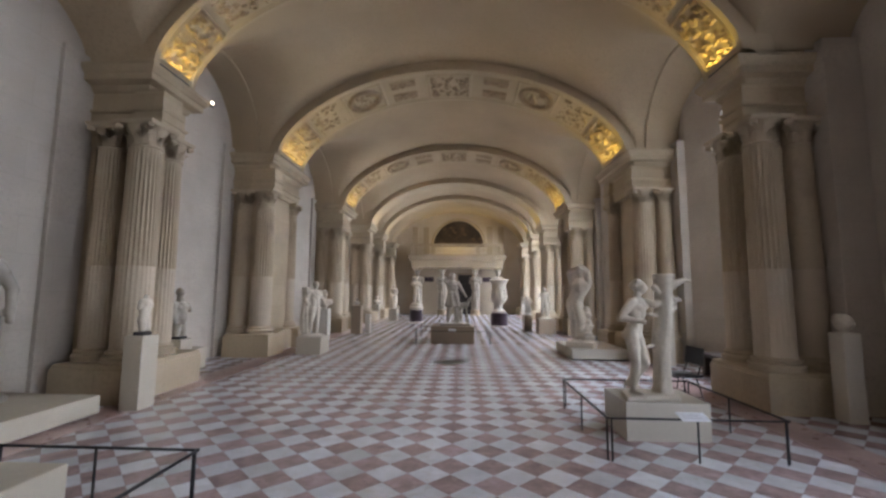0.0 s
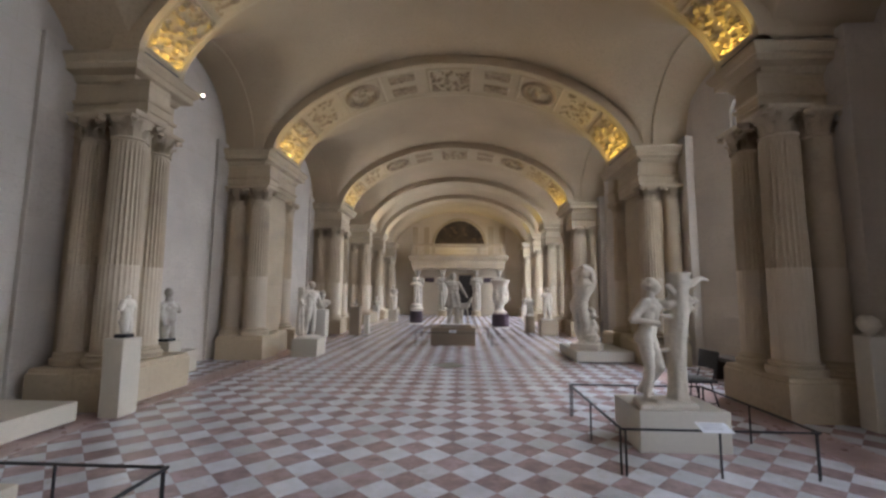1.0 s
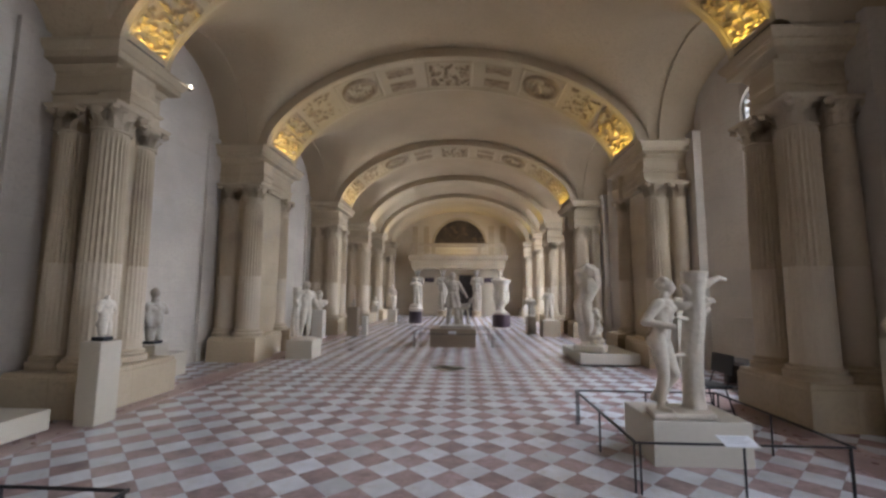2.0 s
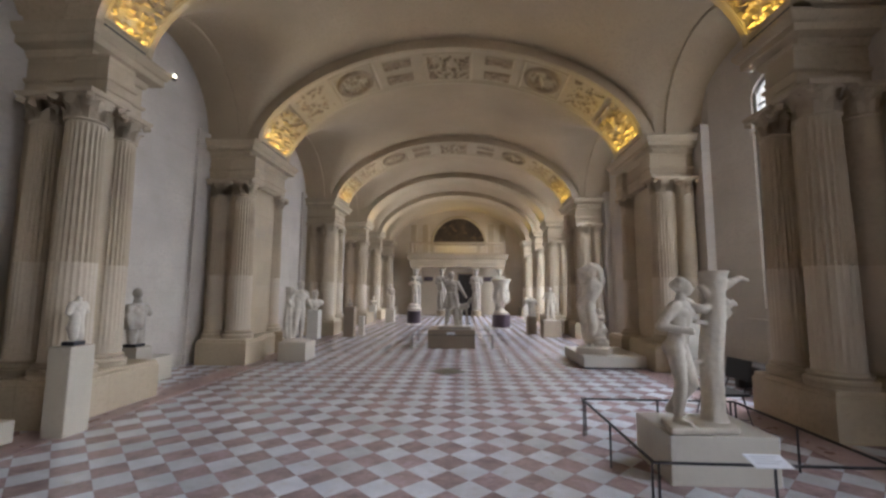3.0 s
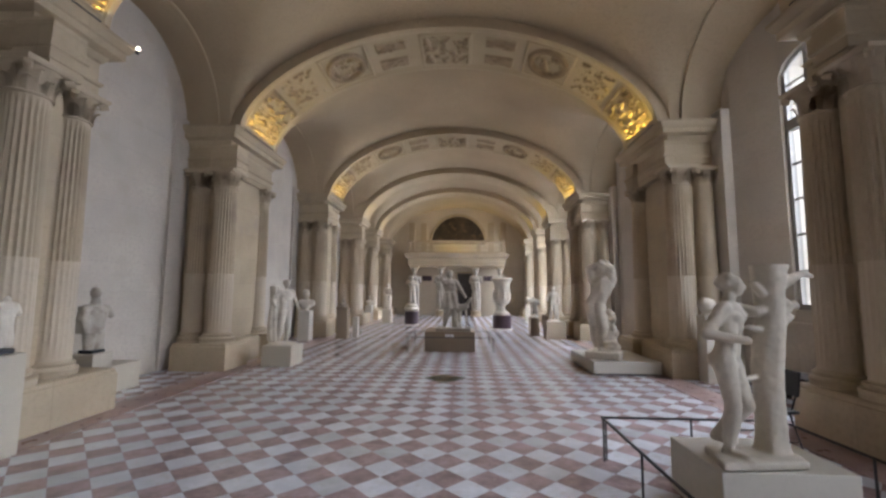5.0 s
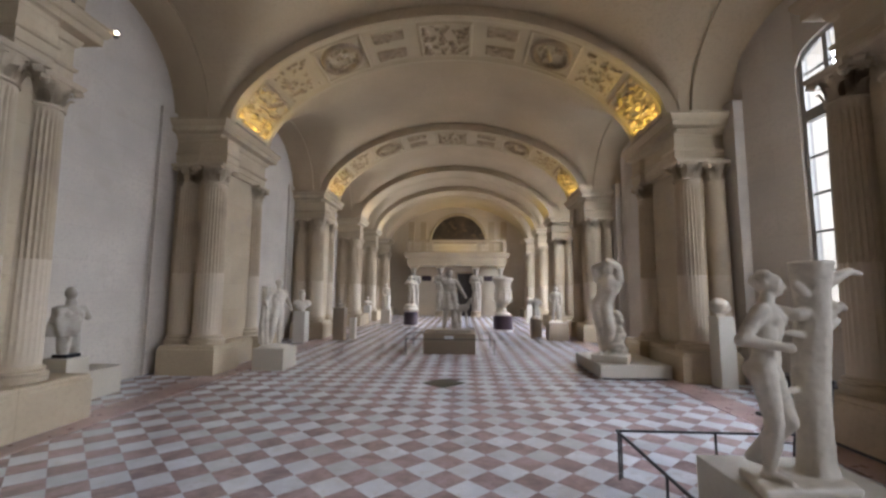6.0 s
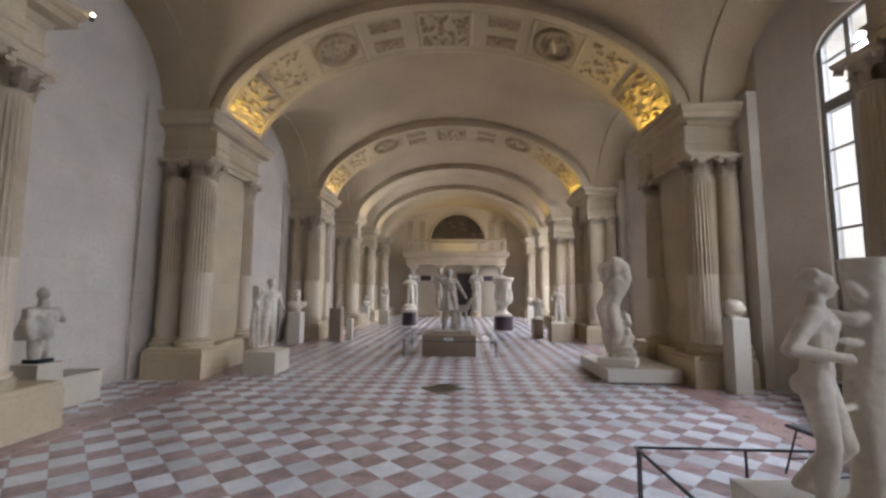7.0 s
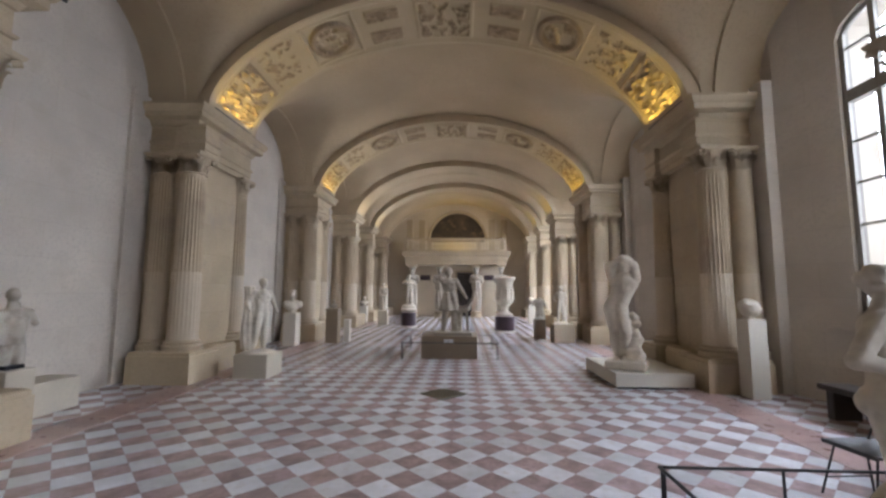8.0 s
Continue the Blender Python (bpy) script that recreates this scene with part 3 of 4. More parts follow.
def body(bm, h, lean=0.0, hip=0.02, arms=None, legs=None, head=True, torso_only=False, turn=0.0, fat=1.0):
    """A carved standing figure of height h that faces -y; joints as shares of h."""
    tall = h
    h = h * fat

    def P(x, y, z):
        return Vector((x * tall, y * tall, z * tall))
    sway = [lean, lean * 0.6, 0.0]
    chest, waist, hips = P(sway[0], 0, 0.755), P(sway[1] + hip * 0.4, 0, 0.63), P(hip, 0, 0.53)
    sl, sr = P(sway[0] - 0.105, 0.0, 0.805), P(sway[0] + 0.105, 0.0, 0.80)
    capsule(bm, chest + P(0, 0, 0.02), chest + P(0, 0, -0.04), 0.078 * h, 0.074 * h)
    for s in (-1, 1):
        blob(bm, chest + P(0.045 * s, -0.045, 0.005), (0.045 * h, 0.03 * h, 0.035 * h))
        capsule(bm, chest + P(0.055 * s, 0.01, 0.0), waist + P(0.03 * s, 0, 0), 0.066 * h, 0.056 * h)
        capsule(bm, waist + P(0.03 * s, 0, 0), hips + P(0.04 * s, 0, 0), 0.057 * h, 0.058 * h)
        blob(bm, hips + P(0.04 * s, 0.045, -0.01), (0.043 * h, 0.042 * h, 0.05 * h))
    capsule(bm, sl, sr, 0.042 * h, 0.042 * h)
    capsule(bm, chest + P(0, 0.01, 0.05), P(lean * 1.15, -0.005, 0.875), 0.04 * h, 0.034 * h)
    if head:
        hx = lean * 1.2 + turn * 0.03
        blob(bm, P(hx, -0.012, 0.935), (0.05 * h, 0.062 * h, 0.068 * h))
        blob(bm, P(hx, 0.006, 0.952), (0.06 * h, 0.065 * h, 0.055 * h))
        curls = random.Random(int(tall * 1000))
        for _ in range(40 if turn else 0):
            a, e = curls.uniform(-0.6, math.pi + 0.6), curls.uniform(-0.25, 1.4)
            blob(bm, P(hx + 0.06 * fat * math.cos(a) * math.cos(e), 0.004 + 0.066 * fat * math.sin(a) * math.cos(e), 0.952 + 0.055 * fat * math.sin(e)), (0.016 * h,) * 3)
        for q in (-1, 1):
            blob(bm, P(hx + 0.022 * q * fat, -0.055 * fat, 0.951), (0.016 * h, 0.012 * h, 0.007 * h))
            blob(bm, P(hx + 0.026 * q * fat, -0.045 * fat, 0.918), (0.016 * h, 0.014 * h, 0.014 * h))
        blob(bm, P(hx + turn * 0.03, -0.066, 0.93), (0.009 * h, 0.014 * h, 0.018 * h))
        blob(bm, P(hx + turn * 0.02, -0.045, 0.898), (0.022 * h, 0.02 * h, 0.016 * h))
    for (elbow, hand), s in zip(arms or [], (sl, sr)):
        if elbow is None:
            capsule(bm, s, s + P(*hand), 0.04 * h, 0.034 * h)
            continue
        e, w = P(*elbow), P(*hand)
        capsule(bm, s, e, 0.043 * h, 0.034 * h)
        capsule(bm, e, w, 0.034 * h, 0.023 * h)
        blob(bm, w + (w - e).normalized() * 0.03 * h, (0.022 * h, 0.026 * h, 0.026 * h))
    if torso_only:
        for s in (-1, 1):
            capsule(bm, hips + P(0.045 * s, 0, -0.02), hips + P(0.05 * s, -0.01, -0.13), 0.06 * h, 0.05 * h)
        return
    for s, (knee, ankle) in zip((-1, 1), legs or [((-0.05, -0.01, 0.28), (-0.055, 0.01, 0.045)), ((0.075, -0.035, 0.285), (0.085, 0.03, 0.05))]):
        k, a = P(*knee), P(*ankle)
        capsule(bm, hips + P(0.043 * s, 0, -0.02), k, 0.063 * h, 0.043 * h)
        capsule(bm, k, k * 0.55 + a * 0.45, 0.043 * h, 0.046 * h)
        capsule(bm, k * 0.55 + a * 0.45, a, 0.046 * h, 0.026 * h)
        capsule(bm, a + P(0, 0.012, -0.018), a + P(0.01 * s, -0.085, -0.03), 0.026 * h, 0.019 * h)
    blob(bm, P(hip, -0.045, 0.495), (0.016 * h, 0.014 * h, 0.02 * h))


def trunk(bm, x, y, z0, z1, r0, r1, lean=0.0, stubs=()):
    n = 6
    for k in range(n):
        a, b = k / n, (k + 1) / n
        w = 0.012 * math.sin(k * 2.1)
        capsule(bm, (x + lean * a + w, y, z0 + (z1 - z0) * a), (x + lean * b - w, y, z0 + (z1 - z0) * b), r0 + (r1 - r0) * a, r0 + (r1 - r0) * b, 14)
    for s in stubs:
        capsule(bm, *s)


def stump(bm, rings, n=20, rough=0.08, seed=0.0):
    """A broken tree trunk with a flat top: rings of (x, y, z, radius), ridged like bark."""
    loops = []
    for x, y, z, r in rings:
        loop = []
        for i in range(n):
            a = math.tau * i / n
            k = 1 + rough * noise.noise((math.cos(a) * 1.8 + seed, math.sin(a) * 1.8, z * 2.2)) + 0.5 * rough * math.sin(5 * a + z * 3)
            loop.append(bm.verts.new((x + r * k * math.cos(a), y + r * k * math.sin(a), z)))
        loops.append(loop)
    for p, q in zip(loops, loops[1:]):
        for i in range(n):
            j = (i + 1) % n
            bm.faces.new((p[i], p[j], q[j], q[i]))
    bm.faces.new(loops[0][::-1])
    bm.faces.new(loops[-1])


def place(ob, x, y, z, turn, label, category="statue", group=""):
    ob.matrix_basis = pose(x, y, z, 0, 0, turn)
    return tagged(ob, label, category, group)


def plinth(name, x0, x1, y0, y1, z0, z1, mat, label, category="plinth", group="", cap=0.0, gap=0.0, bevel=0.012):
    ob = thing(name, (x0 + x1) / 2, (y0 + y1) / 2, z0, label, category, group)
    w, d, h = (x1 - x0) / 2, (y1 - y0) / 2, z1 - z0
    if gap:
        # black colour puts the shade of the gap under the slab into this foot
        part("recessed_foot", box(-w + 0.08, w - 0.08, -d + 0.08, d - 0.08, 0, gap + 0.01, 0), IRON, ob, "recessed foot blackened as a shadow gap")
    part("block", box(-w, w, -d, d, gap, h - cap, bevel), mat, ob)
    if cap:
        part("cap", box(-w - 0.02, w + 0.02, -d - 0.02, d + 0.02, h - cap, h, bevel), mat, ob)
    return ob


def label_panel(x, y, z, w, d, tilt, turn=0.0):
    ob = thing("label_panel", x, y, z, "white information panel with fine grey print", "label panel")
    ob.matrix_basis = pose(x, y, z, tilt, 0, turn)
    part("panel", box(-w / 2, w / 2, -d / 2, d / 2, -0.004, 0.004, 0.002), PAPER, ob)
    for k in range(4):
        part("print_bar", box(-w * 0.4, w * (0.35 - 0.12 * (k % 2)), d * (0.3 - 0.17 * k) - 0.003, d * (0.3 - 0.17 * k) + 0.003, 0.0045, 0.006, 0), PRINT, ob)
    return ob


def barrier(x0, x1, y0, y1, h, label, sides=("s", "w", "n", "e"), mids=1):
    """A low black rail on thin posts round a plinth."""
    ob = thing("barrier", (x0 + x1) / 2, (y0 + y1) / 2, 0, label, "barrier", "low barriers")
    w, d, r = (x1 - x0) / 2, (y1 - y0) / 2, 0.009
    runs = {"s": ((-w, -d), (w, -d)), "w": ((-w, -d), (-w, d)), "n": ((-w, d), (w, d)), "e": ((w, -d), (w, d))}
    for s in sides:
        (ax, ay), (bx, by) = runs[s]
        part("rail", box(min(ax, bx) - r, max(ax, bx) + r, min(ay, by) - r, max(ay, by) + r, h - 0.02, h + (0.002 if s in "we" else 0), 0.004), IRON, ob)
        for k in range(mids + 2):
            t = k / (mids + 1)
            px, py = ax + (bx - ax) * t, ay + (by - ay) * t
            inset = 0.035
            px += (inset if k == 0 else -inset if k == mids + 1 else 0) * (1 if bx > ax else 0)
            py += (inset if k == 0 else -inset if k == mids + 1 else 0) * (1 if by > ay else 0)
            part("post", box(px - 0.008, px + 0.008, py - 0.008, py + 0.008, 0, h - 0.018, 0.003), IRON, ob)
    return ob


# youth leaning on a tree trunk
plinth("statue_plinth", 2.27, 3.22, 6.0, 6.75, 0, 0.43, PALE_PLINTH, "pale low block plinth under a marble youth", bevel=0.006)
bm = box(-0.3, 0.36, -0.19, 0.17, 0, 0.065, 0.02)
for v in bm.verts:
    v.co.x += 0.05 * math.sin(v.co.y * 9)
b2 = bmesh.new()
body(b2, 1.36, lean=0.05, hip=-0.04, arms=[((-0.15, 0.06, 0.665), (-0.075, -0.085, 0.64)), ((0.16, -0.10, 0.785), (0.27, -0.2, 0.83))],
     legs=[((-0.07, -0.03, 0.285), (-0.05, 0.01, 0.045)), ((0.03, -0.065, 0.275), (0.02, 0.09, 0.085))], turn=0.9, fat=0.97)
bmesh.ops.rotate(b2, verts=b2.verts, cent=(0, 0, 0), matrix=Matrix.Rotation(radians(36), 3, "Z"))
bmesh.ops.translate(b2, verts=b2.verts, vec=(-0.12, 0.0, 0.055))
stump(b2, [(0.225, 0.05, 0.03, 0.125), (0.225, 0.05, 0.16, 0.105), (0.23, 0.05, 0.4, 0.1), (0.235, 0.05, 0.7, 0.108), (0.27, 0.05, 0.95, 0.108), (0.285, 0.05, 1.15, 0.102), (0.285, 0.05, 1.32, 0.11), (0.29, 0.05, 1.45, 0.125), (0.30, 0.05, 1.50, 0.14)])
for p, q, r, t in (((0.36, 0.03, 1.34), (0.53, 0.0, 1.43), 0.055, 0.028), ((0.53, 0.0, 1.43), (0.60, -0.01, 1.41), 0.028, 0.02), ((0.36, 0.02, 1.12), (0.44, 0.0, 1.19), 0.04, 0.03),
                   ((0.44, 0.0, 1.19), (0.47, 0.0, 1.17), 0.03, 0.024), ((0.37, 0.02, 1.05), (0.42, 0.0, 1.09), 0.035, 0.02), ((0.22, 0.03, 0.98), (0.06, 0.0, 1.0), 0.03, 0.024), ((0.15, 0.04, 0.62), (0.0, 0.02, 0.60), 0.026, 0.02), ((0.14, 0.02, 1.34), (0.19, 0.0, 1.27), 0.03, 0.035)):
    capsule(b2, p, q, r, t)
bm.to_mesh(tmp := bpy.data.meshes.new("slab"))
b2.from_mesh(tmp)
bm.free()
place(finish("statue", b2, MARBLE, 1.3, 0.0085), 2.61, 6.22, 0.43, 6, "cream marble youth leaning on a tree trunk")
barrier(1.86, 3.64, 5.4, 7.32, 0.43, "low black metal barrier round the leaning youth")
label_panel(2.72, 5.43, 0.44, 0.28, 0.16, 16)

# black chair beside the barrier
def chair(x, y, turn):
    c = thing("chair", x, y, 0, "black shell chair with thin tubular steel legs", "chair", turn=turn)
    bm = box(-0.22, 0.22, -0.22, 0.22, 0.43, 0.465, 0.015)
    for v in bm.verts:
        v.co.z += 0.35 * (v.co.x ** 2) - 0.02 + 0.25 * max(0, -v.co.y - 0.12) ** 2
    part("seat", bm, SEAT, c)
    bm = box(-0.21, 0.21, 0.23, 0.255, 0.6, 0.86, 0.012)
    for v in bm.verts:
        v.co.y += 0.15 * (v.co.z - 0.6) - 0.5 * v.co.x ** 2
    part("backrest", bm, SEAT, c)
    for sx in (-1, 1):
        part("leg", rod((sx * 0.17, -0.14, 0.43), (sx * 0.22, -0.24, 0), 0.009), IRON, c)
        part("leg", rod((sx * 0.17, 0.14, 0.43), (sx * 0.22, 0.24, 0), 0.009), IRON, c)
        part("back_upright", rod((sx * 0.17, 0.16, 0.43), (sx * 0.16, 0.245, 0.64), 0.008), IRON, c)
        part("stretcher", rod((sx * 0.205, -0.2, 0.14), (sx * 0.205, 0.2, 0.14), 0.007), IRON, c)


chair(3.76, 7.74, -84)


def bench(x, y0, y1, label):
    b = thing("bench", x, (y0 + y1) / 2, 0, label, "bench")
    d = (y1 - y0) / 2
    part("seat", box(-0.22, 0.22, -d, d, 0.38, 0.46, 0.015), WOOD, b)
    for s in (-1, 1):
        part("support", box(-0.18, 0.18, s * (d - 0.16) - 0.06, s * (d - 0.16) + 0.06, 0, 0.38, 0.01), WOOD, b)


bench(5.62, 9.1, 10.3, "dark wooden bench in the window bay")


def head_bust(h, seed):
    bm = bmesh.new()
    r = random.Random(seed)
    blob(bm, (0, 0, h * 0.52), (h * 0.40, h * 0.46, h * 0.46))
    blob(bm, (0, h * 0.08, h * 0.64), (h * 0.44, h * 0.44, h * 0.36))
    blob(bm, (0, -h * 0.44, h * 0.46), (h * 0.07, h * 0.10, h * 0.12))
    capsule(bm, (0, 0.02, 0.02), (0, 0, h * 0.3), h * 0.26, h * 0.24)
    for k in range(14):
        a, e = r.uniform(0, 6.28), r.uniform(0.1, 1.2)
        blob(bm, (h * 0.38 * math.cos(a) * math.cos(e), h * 0.06 + h * 0.4 * abs(math.sin(a)) * math.cos(e), h * 0.6 + h * 0.33 * math.sin(e)), (h * 0.1,) * 3)
    return bm


# heads on tall pedestals, east side
plinth("pedestal", 5.45, 5.69, 6.82, 7.06, 0, 1.17, PALE_PLINTH, "tall slim pale pedestal against the pier", "pedestal", "slim pedestals")
place(finish("marble_head", head_bust(0.26, 1), MARBLE, 0.4), 5.57, 6.94, 1.17, 20, "white marble head on a slim pedestal", "bust")
plinth("pedestal", 5.08, 5.37, 11.14, 11.46, 0, 1.28, PALE_PLINTH, "tall slim pale pedestal in front of a column", "pedestal", "slim pedestals")
place(finish("marble_head", head_bust(0.34, 2), MARBLE, 0.4), 5.22, 11.3, 1.28, 60, "white marble head turned aside on a slim pedestal", "bust")

# woman with a raised arm on a long slab
plinth("statue_plinth", 3.14, 4.52, 11.78, 13.6, 0, 0.28, PALE_PLINTH, "wide low pale slab over a blackened shadow gap", gap=0.035, bevel=0.01)
b2 = box(-0.3, 0.42, -0.26, 0.3, 0, 0.16, 0.025)
b3 = bmesh.new()
body(b3, 1.96, lean=0.035, hip=-0.05, arms=[((-0.10, -0.03, 0.925), (0.0, -0.05, 0.975)), ((0.135, -0.03, 0.92), (0.06, -0.06, 0.98))], head=True,
     legs=[((-0.06, -0.03, 0.285), (-0.05, 0.01, 0.045)), ((0.04, -0.05, 0.285), (0.0, 0.03, 0.05))], fat=1.2, turn=0.2)
capsule(b3, (-0.14, 0.03, 1.76), (0.24, 0.02, 1.83), 0.1, 0.085)
blob(b3, (0.06, 0.04, 1.72), (0.2, 0.12, 0.14))
for k in range(9):
    t = k / 8
    blob(b3, (0.20 + 0.035 * math.sin(k * 1.9), 0.03, 0.03 + 0.78 * t), (0.19 - 0.09 * t, 0.17 - 0.08 * t, 0.1))
for k in range(5):
    blob(b3, (0.26 + 0.05 * math.cos(k * 2.4), -0.06, 0.2 + 0.17 * k), (0.06, 0.05, 0.07))
folds(b3, [((0.17, 0.03, 0.45 + 0.07 * k), 0.08 + 0.015 * math.sin(k), 0.08) for k in range(5)], deep=0.2)
bmesh.ops.translate(b3, verts=b3.verts, vec=(0, 0, 0.13))
b2.to_mesh(tmp := bpy.data.meshes.new("slab"))
b3.from_mesh(tmp)
b2.free()
place(finish("statue", b3, MARBLE, 1.7, 0.01), 3.45, 12.25, 0.28, -28, "white marble nude with one arm raised over the head")

# further east: two blocks with smaller figures
plinth("statue_plinth", 3.52, 4.22, 18.5, 19.2, 0, 0.62, BROWN, "brownish stone block plinth under a small statue")
b2 = bmesh.new()
body(b2, 1.3, lean=0.02, arms=[((-0.17, 0.0, 0.66), (-0.12, -0.1, 0.6)), ((0.17, 0.0, 0.66), (0.16, -0.06, 0.52))])
trunk(b2, 0.14, 0.06, 0.0, 0.55, 0.09, 0.07)
blob(b2, (0.02, 0, 0.0), (0.26, 0.2, 0.07))
place(finish("statue", b2, MARBLE, 1.3, 0.013), 3.8, 18.8, 0.62, -10, "small cream marble standing youth")
plinth("statue_plinth", 3.1, 3.45, 19.6, 20.2, 0, 0.7, BROWN, "dark brown stone block plinth")
b2 = bmesh.new()
body(b2, 1.5, torso_only=True, head=False, arms=[(None, (-0.05, 0, -0.1)), (None, (0.05, 0, -0.1))])
bmesh.ops.translate(b2, verts=b2.verts, vec=(0, 0, -0.52))
blob(b2, (0, 0, 0.02), (0.2, 0.16, 0.08))
place(finish("torso", b2, GREY_MARBLE, 1.3, 0.014), 3.28, 19.9, 0.7, 10, "grey weathered marble torso without head")
plinth("pedestal", 4.05, 4.4, 27.2, 27.55, 0, 1.0, PALE_PLINTH, "pale pedestal at the far end of the hall", "pedestal", "far pedestals")
place(finish("marble_head", head_bust(0.42, 5), MARBLE, 0.5, 0.03), 4.22, 27.4, 1.0, 20, "small marble bust on a far pedestal", "bust")

# west side, near: low slab with a standing figure
plinth("statue_plinth", -5.95, -4.52, 4.7, 6.55, 0, 0.27, PLINTH, "wide low stone slab beside the pier", gap=0.03)
b2 = bmesh.new()
body(b2, 2.15, lean=-0.02, arms=[((-0.16, 0.0, 0.66), (-0.15, -0.05, 0.5)), ((0.16, 0.0, 0.66), (0.15, -0.05, 0.5))])
folds(b2, [((0.0, 0.02, 0.06 + 0.2 * k), 0.3 - 0.012 * k, 0.24 - 0.01 * k) for k in range(6)], deep=0.14)
blob(b2, (0, 0, 0.02), (0.42, 0.34, 0.09))
place(finish("statue", b2, GREY_MARBLE, 1.8, 0.012), -5.72, 5.9, 0.27, 60, "weathered grey draped statue on a low slab")
plinth("statue_plinth", -3.35, -2.5, 2.75, 4.0, 0, 0.42, PLINTH, "low stone block plinth inside a barrier")
barrier(-3.4, -1.72, 2.5, 4.3, 0.43, "low black metal barrier with open sides")


def torso(h, seed, mat, draped=False):
    b = bmesh.new()
    body(b, h * 2.0, lean=0.02, torso_only=True, head=False, arms=[(None, (-0.04, 0.0, -0.10)), (None, (0.05, 0.0, -0.08))])
    bmesh.ops.translate(b, verts=b.verts, vec=(0, 0, -0.40 * h * 2.0 + 0.05))
    if draped:
        folds(b, [((-0.02, 0.02, h * (0.36 + 0.14 * k)), h * (0.235 + 0.02 * math.sin(k * 1.3)), h * 0.17) for k in range(5)], waves=5, deep=0.2)
        capsule(b, (0, 0, h * 0.95), (0, -0.01, h * 1.1), h * 0.08, h * 0.07)
        blob(b, (0, -0.01, h * 1.2), (h * 0.1, h * 0.12, h * 0.13))
    return finish("torso", b, mat, h * 2, 0.009)


def mount(x, y, z, w):
    tagged(part("sculpture_mount", box(x - w / 2, x + w / 2, y - w / 2, y + w / 2, z, z + 0.05, 0.006, rod((x, y, z + 0.03), (x, y, z + 0.2), 0.014)), IRON, None), "small black metal sculpture mount", "mount", "sculpture mounts")


plinth("pedestal", -4.43, -4.15, 6.75, 7.08, 0, 1.03, PLINTH, "square stone pedestal at the foot of a column", "pedestal", "column pedestals")
mount(-4.29, 6.92, 1.03, 0.16)
place(torso(0.48, 1, MARBLE), -4.29, 6.92, 1.08, 98, "small white marble torso without arms", "torso")
plinth("pedestal", -5.36, -4.98, 8.8, 9.16, 0, 0.74, PLINTH, "low square stone pedestal beside a column", "pedestal", "column pedestals")
mount(-5.17, 8.98, 0.74, 0.22)
place(torso(0.72, 2, GREY_MARBLE, True), -5.19, 8.98, 0.78, 74, "greyish marble figure broken off at the thighs", "torso")
plinth("statue_plinth", -5.85, -5.3, 9.25, 10.15, 0, 0.45, PLINTH, "plain low stone block in the wall bay")

# west: group beside the second pier
plinth("statue_plinth", -4.08, -3.4, 12.15, 12.85, 0, 0.46, PLINTH, "square stone block plinth under a marble youth")
b2 = bmesh.new()
body(b2, 1.5, lean=0.02, hip=0.02, arms=[((-0.19, 0.0, 0.67), (-0.2, -0.1, 0.6)), ((0.18, 0.02, 0.68), (0.19, -0.08, 0.56))], legs=[((-0.06, -0.03, 0.28), (-0.07, 0.02, 0.045)), ((0.06, -0.02, 0.285), (0.06, 0.0, 0.05))])
folds(b2, [((-0.2, 0.08, 0.08 + 0.21 * k), 0.11 + 0.02 * math.sin(k), 0.1) for k in range(7)], deep=0.15)
blob(b2, (0, 0, 0.0), (0.36, 0.28, 0.07))
place(finish("statue", b2, MARBLE, 1.5, 0.011), -3.74, 12.48, 0.46, 50, "marble youth with a cloak hanging behind")
plinth("pedestal", -5.2, -4.8, 17.0, 17.4, 0, 1.02, PALE_PLINTH, "tall pale pedestal with a marble bust", "pedestal", "bust pedestals")


def bust(h):
    b = bmesh.new()
    capsule(b, (-h * 0.26, 0, h * 0.36), (h * 0.26, 0, h * 0.36), h * 0.17, h * 0.17)
    blob(b, (0, 0, h * 0.3), (h * 0.3, h * 0.2, h * 0.25))
    capsule(b, (0, 0, 0.0), (0, 0, h * 0.2), h * 0.14, h * 0.12)
    capsule(b, (0, 0, h * 0.4), (0, -h * 0.02, h * 0.68), h * 0.12, h * 0.1)
    blob(b, (0, -h * 0.03, h * 0.8), (h * 0.15, h * 0.18, h * 0.2))
    blob(b, (0, h * 0.04, h * 0.86), (h * 0.17, h * 0.17, h * 0.15))
    return b


place(finish("bust", bust(0.72), MARBLE, 0.8), -5.0, 17.2, 1.02, 30, "marble bust on a tall pale pedestal", "bust")
plinth("pedestal", -4.1, -3.7, 17.78, 18.15, 0, 1.12, BROWN, "tall brown stone pedestal", "pedestal", "bust pedestals", cap=0.05)
place(finish("bust", bust(0.3), GREY_MARBLE, 0.5), -3.9, 17.96, 1.12, 30, "small grey stone bust on a brown pedestal", "bust")
plinth("pedestal", -3.62, -3.42, 18.2, 18.45, 0, 0.75, PALE_PLINTH, "slim pale pedestal beside a brown one", "pedestal", "bust pedestals")
plinth("pedestal", -4.85, -4.5, 25.5, 25.85, 0, 0.95, PALE_PLINTH, "pale pedestal near the far end", "pedestal", "far pedestals")
place(finish("bust", bust(0.5), MARBLE, 0.6, 0.03), -4.68, 25.68, 0.95, 20, "white bust near the far end of the hall", "bust")
plinth("pedestal", -3.95, -3.45, 25.6, 26.1, 0, 0.72, PLINTH, "stone block pedestal under a far statue", "pedestal", "far pedestals")
